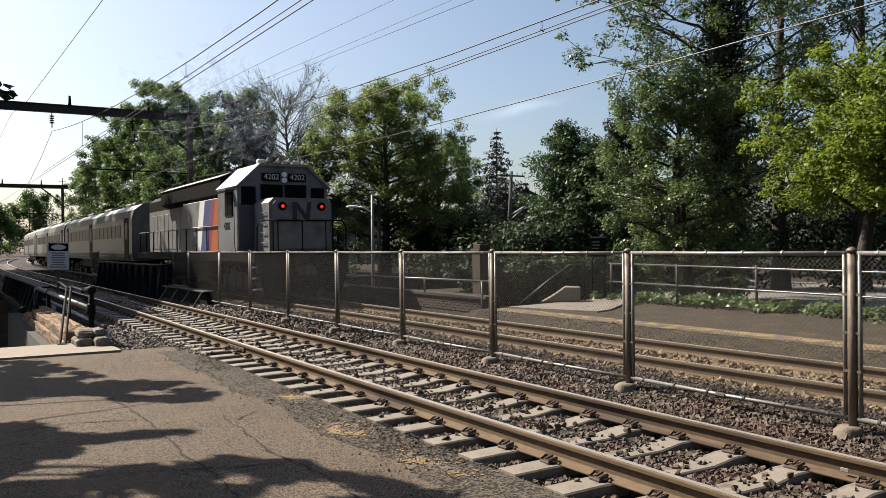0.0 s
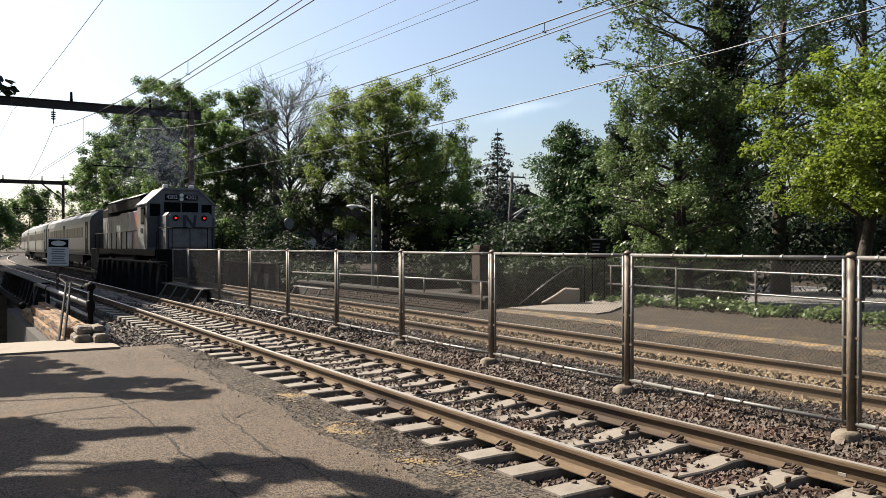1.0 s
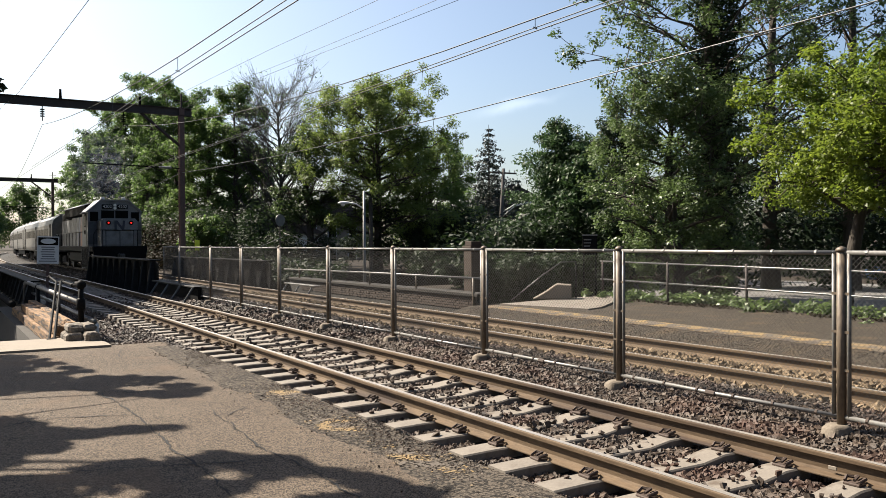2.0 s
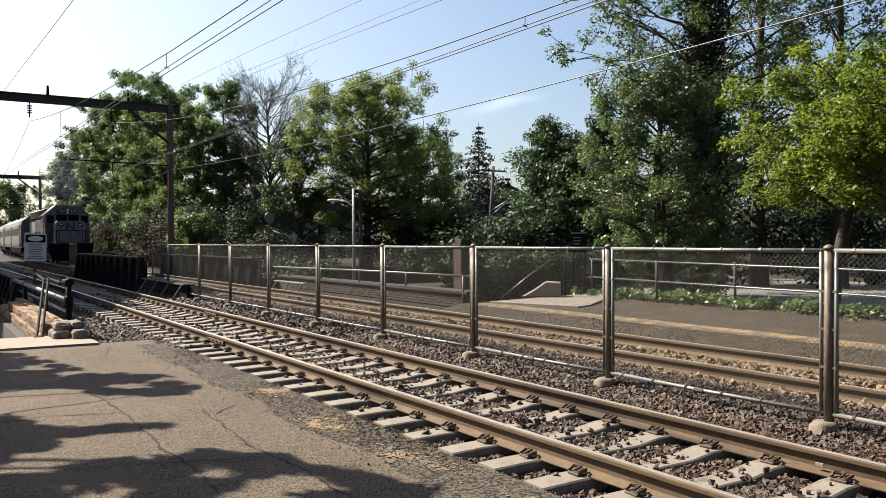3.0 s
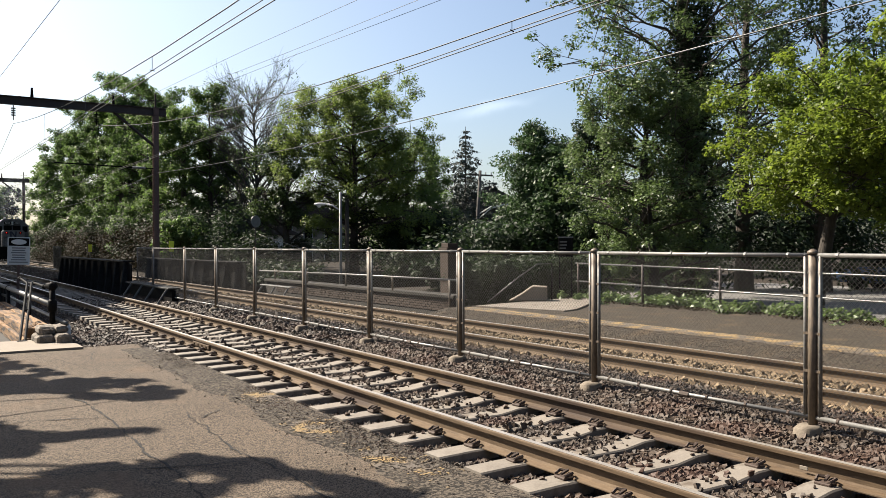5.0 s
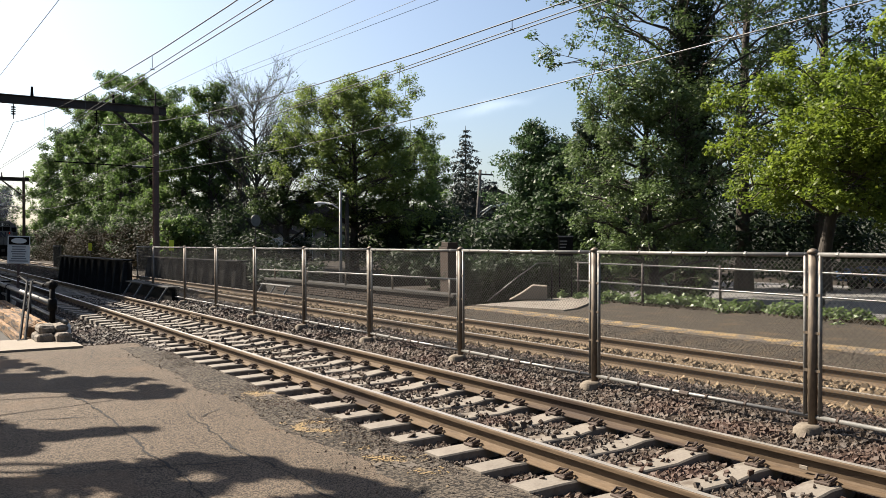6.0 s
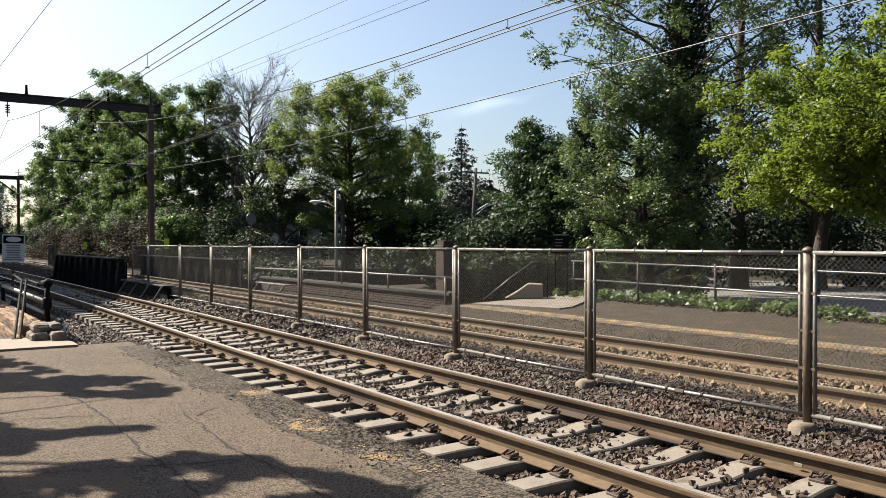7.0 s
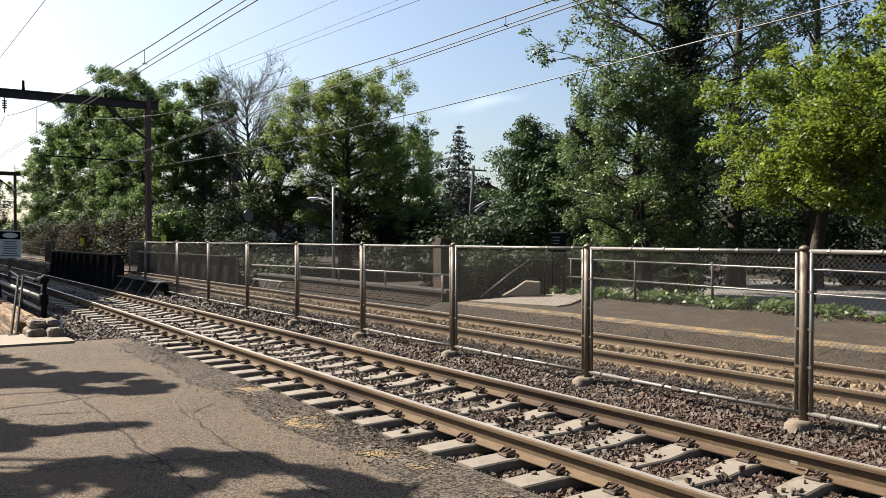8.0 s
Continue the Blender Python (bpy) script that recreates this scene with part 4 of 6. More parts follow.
def abutment_corner():
    bm = B()
    prism(bm, [(-3.0, 15.9), (2.72, 15.75), (2.72, 16.3), (2.45, 17.45), (-3.0, 17.6)], "z", -0.36, -0.165)
    tagged(part("concrete_sill", bm, "pale concrete"), "pale concrete sill at the end of the apron", "sill", kind="structure")
    # The wall takes the dark mortar colour in place of shade on its face.
    bm = B()
    box(bm, -3.0, 2.35, 17.46, 17.9, -5.0, -0.3)
    box(bm, 1.8, 2.88, 17.9, 31.0, -5.0, -0.42)
    tagged(part("retaining_wall", bm, "mortar"), "concrete retaining wall below the apron, its shade put into the colour", "wall", kind="structure")
    s = thing("stone_block", Matrix.Identity(4), "rough weathered stones stacked at the bridge end", "stone block")
    for x0, x1, y0, y1, z0, z1, nm in ((2.10, 2.40, 16.75, 17.45, -0.2, -0.03, "lower_stone"), (2.41, 2.70, 16.55, 17.35, -0.22, -0.02, "lower_stone"),
                                       (2.16, 2.46, 16.95, 17.6, -0.035, 0.12, "upper_stone"), (2.45, 2.68, 17.0, 17.75, -0.03, 0.10, "upper_stone"), (2.3, 2.72, 17.62, 18.45, -0.4, 0.02, "back_stone")):
        bm = box(B(), x0, x1, y0, y1, z0, z1, 0.045)
        bmesh.ops.subdivide_edges(bm, edges=bm.edges[:], cuts=3, use_grid_fill=True)
        for v in bm.verts:
            v.co += Vector(noise.noise_vector(v.co * 4)) * 0.035 + Vector(noise.noise_vector(v.co * 13)) * 0.014
        part(nm, bm, "rough stone", s)
    bm = B()
    tube(bm, [(2.8, 17.75, -0.3), (2.8, 17.75, 0.02), (2.81, 17.77, 0.07)], [0.045, 0.045, 0.015], 8)
    tagged(part("white_marker_post", bm, "white", None, "", True), "short white painted marker post in the ballast", "marker post")


abutment_corner()


def timbers():
    g = thing("timber_baulks", Matrix.Identity(4), "stack of weathered brown timber baulks along the bridge edge", "timber")
    for x0, x1, y0, y1, z0, z1 in ((1.99, 2.28, 17.95, 27.5, -0.42, -0.185), (2.285, 2.52, 18.0, 27.0, -0.42, -0.185), (2.06, 2.34, 18.1, 25.4, -0.183, 0.01), (2.345, 2.535, 18.5, 26.6, -0.183, 0.035)):
        for j in range(2):
            cut = y0 + (y1 - y0) * (0.4 if z0 < -0.3 else 0.55)
            ya, yb = (y0, cut) if j == 0 else (cut + 0.03, y1)
            bm = box(B(), x0, x1, ya, yb, z0, z1, 0.018)
            bmesh.ops.subdivide_edges(bm, edges=[e for e in bm.edges if abs(e.verts[0].co.y - e.verts[1].co.y) > 0.5], cuts=14)
            for v in bm.verts:
                v.co += Vector(noise.noise_vector((v.co.x * 6, v.co.y * 1.6, v.co.z * 6))) * 0.017 + Vector((0, 0.03 * noise.noise((v.co.x * 9, 3, v.co.z * 9)), 0))
            part("baulk", bm, "timber", g)


timbers()


def bridge_railing():
    g = thing("pipe_railing", Matrix.Identity(4), "black iron post and pipe railing at the bridge edge", "railing")
    bm = B()
    tube(bm, [(2.6, 18.4, -0.05), (2.6, 18.4, 0.80)], 0.056, 12)
    tube(bm, [(2.6, 18.4, 0.28), (2.6, 18.4, 0.32), (2.6, 18.4, 0.50), (2.6, 18.4, 0.54)], [0.057, 0.088, 0.088, 0.057], 12)
    tube(bm, [(2.6, 18.4, 0.72), (2.6, 18.4, 0.76), (2.6, 18.4, 0.84), (2.6, 18.4, 0.90)], [0.057, 0.08, 0.08, 0.035], 12)
    tube(bm, [(2.64, 18.33, 0.81), (2.54, 18.55, 0.81)], 0.066, 10)
    part("post", bm, "black steel", g, "thick black iron post with collar and cap", True)
    bm = B()
    tube(bm, [(2.6, 18.45, 0.42), (2.6, 29.9, 0.42), (2.6, 30.4, 0.36), (2.6, 30.55, 0.1), (2.6, 30.55, -0.3)], 0.062, 10)
    part("pipe", bm, "galv", g, "grey worn steel pipe", True)
    for y in (22.0, 26.5):
        bm = B()
        tube(bm, [(2.6, y - 0.07, 0.42), (2.6, y + 0.07, 0.42)], 0.078, 10)
        tube(bm, [(2.6, y, 0.42), (2.6, y, -0.4)], 0.05, 8)
        part("support", bm, "black steel", g, "", True)
    bm = B()
    tube(bm, [(2.6, 18.4, 0.82), (2.58, 19.3, 0.76), (2.57, 20.9, 0.78), (2.57, 22.0, 0.72), (2.57, 23.4, 0.80), (2.56, 26.5, 0.74)], 0.03, 8)
    for y, z in ((19.3, 0.76), (20.9, 0.78), (23.4, 0.80)):
        tube(bm, [(2.57, y - 0.06, z), (2.57, y + 0.06, z)], 0.048, 8)
    part("link_bar", bm, "black steel", g, "", True)
    bm = B()
    foot, head = Vector((1.93, 17.35, -0.19)), Vector((2.44, 20.55, 0.80))
    for dx in (-0.045, 0.045):
        tube(bm, [foot + Vector((dx, 0, 0)), head + Vector((dx, 0, 0))], 0.026, 4)
    tube(bm, [foot.lerp(head, 0.5) - Vector((0.05, 0, 0)), foot.lerp(head, 0.5) + Vector((0.05, 0, 0))], 0.02, 4)
    box(bm, foot.x - 0.09, foot.x + 0.09, foot.y - 0.07, foot.y + 0.07, -0.19, -0.155, 0.008)
    part("raking_bar", bm, "black steel", g, "rusty flat bar leaning against the railing")
    bm = B()
    tube(bm, [(2.76, 17.75, 0.09), (2.74, 24, 0.10), (2.74, 30.5, 0.08)], 0.045, 8)
    for y in (19.6, 23.5, 27.5):
        tube(bm, [(2.75, y, 0.1), (2.75, y, -0.42)], 0.025, 6)
    part("lower_pipe", bm, "pipe", g, "", True)
    bm = B()
    tube(bm, [(1.75, 24, 0.1), (1.75, 46, 0.1)], 0.09, 8)
    part("conduit", bm, "black steel", g, "", True)


bridge_railing()


def bars(parent, x0, x1, y, z0, rows, h, gap, mat, rng, centre=True):
    """Plain bars for writing that cannot be read, on a plate facing -y."""
    z = z0
    for k in range(rows):
        w = (x1 - x0) * rng.uniform(0.62, 0.98)
        c = (x0 + x1) / 2 if centre else x0 + w / 2
        bm = B()
        box(bm, c - w / 2, c + w / 2, y - 0.004, y, z - h, z)
        part("text_bar", bm, mat, parent)
        z -= h + gap


def warning_sign():
    g = thing("warning_sign", Matrix.Translation((3.15, 29.4, 0)) @ Matrix.Rotation(radians(-7), 4, "Z") @ Matrix.Rotation(radians(1.5), 4, "Y"), "white warning sign with black heading on a brown post", "sign")
    bm = B()
    box(bm, -0.32, 0.32, -0.012, 0.0, 1.02, 1.9, 0.004)
    part("plate", bm, "white", g)
    bm = B()
    box(bm, -0.29, 0.29, -0.018, -0.013, 1.62, 1.87)
    head = part("heading", bm, "black", g, "black heading panel with a white oval")
    bm = B()
    bmesh.ops.create_cone(bm, cap_ends=True, segments=24, radius1=0.5, radius2=0.5, depth=1.0)
    bmesh.ops.transform(bm, matrix=Matrix.Translation((0, -0.021, 1.745)) @ Matrix.Diagonal((0.44, 0.006, 0.17, 1)) @ Matrix.Rotation(radians(90), 4, "X"), verts=bm.verts)
    part("oval", bm, "white", head)
    bars(g, -0.28, 0.28, -0.0125, 1.57, 7, 0.035, 0.04, "sign ink", random.Random(4))
    bm = B()
    box(bm, -0.04, 0.04, 0.004, 0.05, -0.4, 1.85)
    part("post", bm, "brown steel", g)


warning_sign()


def marker(x, y, z):
    g = thing("clearance_marker", Matrix.Translation((x, y, 0)), "fluorescent yellow plate on a thin stake by the line", "marker", "yellow lineside markers")
    bm = B()
    box(bm, -0.13, 0.13, -0.01, 0.0, z - 0.28, z + 0.28, 0.003)
    part("plate", bm, "tag", g)
    bm = B()
    tube(bm, [(0, 0.03, -0.45), (0, 0.03, z + 0.2)], 0.025, 6)
    part("stake", bm, "galv", g)


marker(12.2, 45.0, 1.55)
marker(12.2, 67.5, 1.4)
marker(12.2, 104.0, 1.4)

# ---- far platform ----
def far_platform():
    nx, ny = 24, 90
    x0, x1, y0, y1 = 11.5, 16.0, -25.0, 17.6
    vs = []
    for j in range(ny + 1):
        for i in range(nx + 1):
            x, y = x0 + (x1 - x0) * i / nx, y0 + (y1 - y0) * j / ny
            vs.append((x, y, 0.02 * min(1, max(0, x - 12.3)) * noise.noise((x * 0.6, y * 0.4, 7)) + (0.02 * (x - x0))))
            if i == 0:
                vs[-1] = (x0 - 0.75 + 0.12 * noise.noise((y * 1.5, 3, 1)), y, -0.20)
    fs = [(j * (nx + 1) + i, j * (nx + 1) + i + 1, (j + 1) * (nx + 1) + i + 1, (j + 1) * (nx + 1) + i) for j in range(ny) for i in range(nx)]
    tagged(raw("pavement_far", vs, fs, "far asphalt"), "worn brown grey asphalt of the far platform", "pavement", kind="structure")
    vs, fs = [], []
    ys = [-25 + 0.3 * k for k in range(142)]
    for y in ys:
        for x in (11.72, 11.9, 12.1, 12.34):
            xx = x + 0.03 * noise.noise((x, y * 2, 1))
            vs.append((xx, y, 0.005 + 0.02 * min(1, max(0, xx - 12.3)) + 0.02 * (xx - x0)))
    for j in range(len(ys) - 1):
        fs += [(j * 4 + i, j * 4 + i + 1, j * 4 + i + 5, j * 4 + i + 4) for i in range(3)]
    tagged(raw("platform_line", vs, fs, "yellow"), "worn yellow safety line along the far platform edge", "painted line", kind="structure")


far_platform()


def parapet():
    """Low brick wall with a coping where the platform ends, and its pipe rail."""
    w = thing("wall_parapet", Matrix.Identity(4), "low old brick wall with a stone coping by the far track", "wall", kind="structure")
    bm = B()
    box(bm, 12.05, 12.35, 17.75, 31.0, -0.6, 0.19)
    part("core", bm, "mortar", w)
    bm = B()
    box(bm, 11.98, 12.42, 17.7, 31.0, 0.205, 0.30, 0.015)
    # Mortar colour here puts the shade under the trees onto the coping.
    part("coping", bm, "mortar", w, "stone coping darkened in colour for shade")
    brick = bpy.data.meshes.new("brick")
    bb = box(B(), -0.012, 0.03, -0.1, 0.1, -0.028, 0.028, 0.004)
    bb.to_mesh(brick)
    bb.free()
    brick.materials.append(M["brick"])
    for row in range(5):
        for k in range(56):
            y = 17.87 + k * 0.215 + (row % 2) * 0.107
            q = new("brick", brick)
            q.parent, q.matrix_local = w, pose(12.045 + random.uniform(-0.004, 0.004), y, 0.165 - row * 0.07)
    g = thing("parapet_railing", Matrix.Identity(4), "pale pipe handrail standing on a low wall", "railing")
    bm = B()
    tube(bm, [(12.0, 17.5, 0.70), (12.0, 24, 0.67), (12.0, 31.5, 0.60)], 0.03, 8)
    part("handrail", bm, "galv", g, "", True)
    for y in (17.9, 20.9, 23.9, 26.9, 29.9):
        bm = B()
        tube(bm, [(12.0, y, -0.35 if y < 18 else 0.29), (12.0, y, 0.70)], 0.028 if y > 18 else 0.035, 8)
        part("post", bm, "post", g, "", True)
    p = thing("brick_pier", Matrix.Translation((13.0, 19.4, 0)), "reddish brick gate pier with a stepped cap", "brick pier")
    bm = B()
    box(bm, -0.19, 0.19, -0.19, 0.19, -0.4, 1.45)
    part("shaft", bm, "brick", p)
    bm = B()
    box(bm, -0.23, 0.23, -0.23, 0.23, 1.45, 1.53, 0.01)
    box(bm, -0.17, 0.17, -0.17, 0.17, 1.53, 1.66, 0.01)
    part("cap", bm, "brick", p)


parapet()


def stairs_head():
    bm = B()
    prism(bm, [(12.4, 17.3), (12.5, 16.7), (13.0, 14.6), (13.5, 14.7), (15.9, 16.4), (15.9, 17.3)], "z", -0.2, 0.0)
    for v in bm.verts:
        if v.co.z > -0.1:
            v.co.z = 0.03 + 0.02 * (v.co.x - 11.5) + 0.02 * min(1, max(0, v.co.x - 12.3)) * 0.5
    tagged(part("landing", bm, "concrete"), "pale concrete landing at the platform end", "landing", kind="structure")
    g = thing("stair_cheek_wall", Matrix.Translation((14.17, 17.2, 0.1)) @ Matrix.Rotation(radians(-40), 4, "Z"), "sloping pale concrete cheek wall of the stairs", "stair wall")
    bm = B()
    prism(bm, [(-0.62, 0.0), (0.42, 0.0), (0.42, 0.38), (0.02, 0.40), (-0.26, 0.2), (-0.5, 0.06)], "y", 0.0, 0.5)
    bmesh.ops.bevel(bm, geom=list(bm.edges), offset=0.02, segments=1, affect="EDGES")
    part("cheek", bm, "pale concrete", g)
    r = thing("stair_handrail", Matrix.Identity(4), "thin pale metal handrail rising from the stairs", "handrail")
    bm = B()
    tube(bm, [(13.0, 17.6, 0.1), (13.9, 17.4, 0.75), (14.4, 17.25, 1.08), (14.75, 17.05, 1.10)], 0.016, 8)
    part("rail", bm, "pipe", r, "", True)
    bm = B()
    tube(bm, [(14.75, 17.05, 1.10), (14.75, 17.05, 0.1)], 0.02, 8)
    part("upright", bm, "black steel", r, "", True)
    s = thing("notice_board", Matrix.Translation((16.1, 18.0, 0)) @ Matrix.Rotation(radians(-40), 4, "Z"), "small black notice board with white lines of writing", "sign")
    bm = B()
    box(bm, -0.21, 0.21, -0.02, 0.02, 1.25, 1.8, 0.005)
    part("board", bm, "black", s)
    bm = B()
    box(bm, -0.22, 0.22, -0.03, 0.03, 1.8, 1.84)
    part("top_strip", bm, "galv", s)
    bars(s, -0.17, 0.1, -0.021, 1.70, 3, 0.03, 0.06, "galv", random.Random(9), False)
    for x in (-0.17, 0.17):
        bm = B()
        tube(bm, [(x, 0.03, 0.0), (x, 0.03, 1.8)], 0.02, 6)
        part("post", bm, "black steel", s)


stairs_head()


def pipe_fence():
    g = thing("platform_railing", Matrix.Identity(4), "two-rail grey pipe railing behind the far platform", "railing")
    for z0, z1 in ((1.08, 0.96), (0.58, 0.45)):
        bm = B()
        tube(bm, [(15.95, 17.4, z0), (15.95, 12, (z0 + z1) / 2), (15.95, 6.0, z1), (15.95, -4, z1)], 0.022, 8)
        part("rail", bm, "pipe", g, "", True)
    for k in range(9):
        bm = B()
        y = 17.3 - k * 2.4
        tube(bm, [(15.95, y, 0.0), (15.95, y, 1.1)], 0.032, 8)
        part("post", bm, "dark steel", g, "", True)


pipe_fence()


def street_lamp():
    x, y = place(26.3, 50)
    g = thing("street_lamp", Matrix.Translation((x, y, -5.0)), "grey steel street lamp with a cobra head", "street lamp")
    bm = B()
    tube(bm, [(0, 0, 0), (0, 0, 5), (0, 0, 9.75)], [0.12, 0.1, 0.075], 10)
    part("pole", bm, "galv", g, "", True)
    bm = B()
    tube(bm, [(0, 0, 8.65), (-0.45, 0.2, 8.98), (-0.85, 0.4, 9.05)], 0.04, 8)
    part("arm", bm, "white", g, "", True)
    bm = B()
    bmesh.ops.create_uvsphere(bm, u_segments=14, v_segments=8, radius=1.0)
    bmesh.ops.transform(bm, matrix=Matrix.Translation((-1.1, 0.5, 9.03)) @ Matrix.Rotation(radians(-24), 4, "Z") @ Matrix.Diagonal((0.38, 0.17, 0.1, 1)), verts=bm.verts)
    head = part("lamp_head", bm, "white", g, "", True)
    bm = B()
    bmesh.ops.create_uvsphere(bm, u_segments=12, v_segments=6, radius=0.14)
    bmesh.ops.transform(bm, matrix=Matrix.Translation((-1.15, 0.52, 8.96)), verts=bm.verts)
    part("lens", bm, "lens", head, "", True)
    x, y = place(26.75, 54)
    g = thing("wooden_pole", Matrix.Translation((x, y, -5.0)), "plain dark grey wooden pole in the street", "utility pole")
    bm = B()
    tube(bm, [(0, 0, 0), (0, 0, 9.8)], [0.16, 0.12], 10)
    part("pole", bm, "bark", g, "", True)


street_lamp()


def utility_pole():
    x, y = place(35.9, 72)
    g = thing("utility_pole", Matrix.Translation((x, y, -0.4)), "grey wooden utility pole with a crossarm and a street light arm", "utility pole")
    bm = B()
    tube(bm, [(-0.5, 0.2, 0), (-0.2, 0, 4), (0.1, 0, 8.4)], [0.2, 0.17, 0.13], 10)
    part("pole", bm, "grey bark", g, "", True)
    bm = B()
    box(bm, -1.25, 1.45, -0.06, 0.06, 7.95, 8.08)
    part("crossarm", bm, "bark", g)
    for dx in (-1.1, -0.5, 0.7, 1.3):
        bm = B()
        tube(bm, [(dx, 0, 8.08), (dx, 0, 8.3)], 0.04, 6)
        part("insulator", bm, "galv", g)
    for z0, z1 in ((4.6, 5.5), (4.2, 5.45)):
        bm = B()
        tube(bm, [(-0.1, 0, z0), (0.9, -0.5, z0 + 0.75 * (z1 - z0)), (2.2, -1.2, z1)], 0.055, 6)
        part("bracket_arm", bm, "white", g, "", True)


utility_pole()
for za, zb in ((4.8, 3.0), (5.3, 4.2)):
    xa, ya = place(35.7, 71.8)
    xb, yb = place(22, 60)
    cable("service_wire", sag(xb, yb, zb, xa, ya, za, 0.5), 0.02, "cable", "dark slack service wire between street poles")


xa, ya = place(20.8, 51)
for za, bearing, zb in ((2.25, 23.9, 1.3), (2.0, 18.6, 1.2)):
    xb, yb = place(bearing, 51)
    cable("guy_wire", [(xa, ya, za), (xb, yb, zb)], 0.022, "galv", "pale taut guy wire of the street sign post")


def house(bearing, dist, w, d, h, z0, wallmat, label, turn=0):
    x, y = place(bearing, dist)
    g = thing("house", Matrix.Translation((x, y, z0)) @ Matrix.Rotation(radians(turn - bearing), 4, "Z"), label, "house")
    bm = B()
    box(bm, -w / 2, w / 2, 0, d, 0, h)
    part("wall", bm, wallmat, g)
    bm = B()
    prism(bm, [(-w / 2 - 0.4, h), (w / 2 + 0.4, h), (w / 2 + 0.4, h + 0.15), (0, h + w * 0.28), (-w / 2 - 0.4, h + 0.15)], "y", -0.4, d + 0.4)
    part("roof", bm, "dark steel", g)
    for k in range(int(w / 2.2)):
        for z in (1.0, 3.7):
            if z + 1.4 < h:
                xx = -w / 2 + 1.1 + k * 2.2
                bm = B()
                box(bm, xx - 0.5, xx + 0.5, -0.03, 0.03, z, z + 1.4)
                win = part("window", bm, "white", g)
                bm = B()
                box(bm, xx - 0.42, xx + 0.42, -0.045, -0.032, z + 0.08, z + 1.32)
                part("pane", bm, "glass", win)


house(19.3, 88, 12, 9, 3.4, -0.8, "white", "white house half hidden behind trees")
house(23.8, 92, 10, 9, 5.6, -1.5, "pale concrete", "grey house half hidden behind trees")
house(36.6, 100, 13, 9, 5.8, -0.8, "brick", "dark roofed brick house behind the trees")


def street():
    bm = B()
    box(bm, 20.0, 33.0, -40, 30, -0.3, -0.2)
    tagged(part("road", bm, "road"), "sunlit grey street behind the platform hedge", "road", kind="structure")
    for bearing, dist, turn, mat, label in ((62.5, 36, 0, "blue car", "dark blue parked car in the street"),):
        x, y = place(bearing, dist)
        g = thing("car", Matrix.Translation((x, y, -0.22)), label, "car", "parked cars")
        bm = B()
        prism(bm, [(-2.2, 0.3), (2.2, 0.3), (2.25, 0.75), (1.2, 0.92), (-1.9, 0.95), (-2.2, 0.8)], "x", -0.85, 0.85)
        bmesh.ops.bevel(bm, geom=list(bm.edges), offset=0.06, segments=2, affect="EDGES")
        part("body", bm, mat, g, "", True)
        bm = B()
        prism(bm, [(-1.7, 0.92), (1.0, 0.9), (0.4, 1.38), (-1.1, 1.4)], "x", -0.74, 0.74)
        bmesh.ops.bevel(bm, geom=list(bm.edges), offset=0.06, segments=2, affect="EDGES")
        part("cabin", bm, "glass", g, "dark glazed cabin", True)
        for wx in (-0.8, 0.8):
            for wy in (-1.35, 1.4):
                bm = B()
                tube(bm, [(wx - 0.1, wy, 0.32), (wx + 0.1, wy, 0.32)], 0.32, 16)
                part("wheel", bm, "black", g)


street()


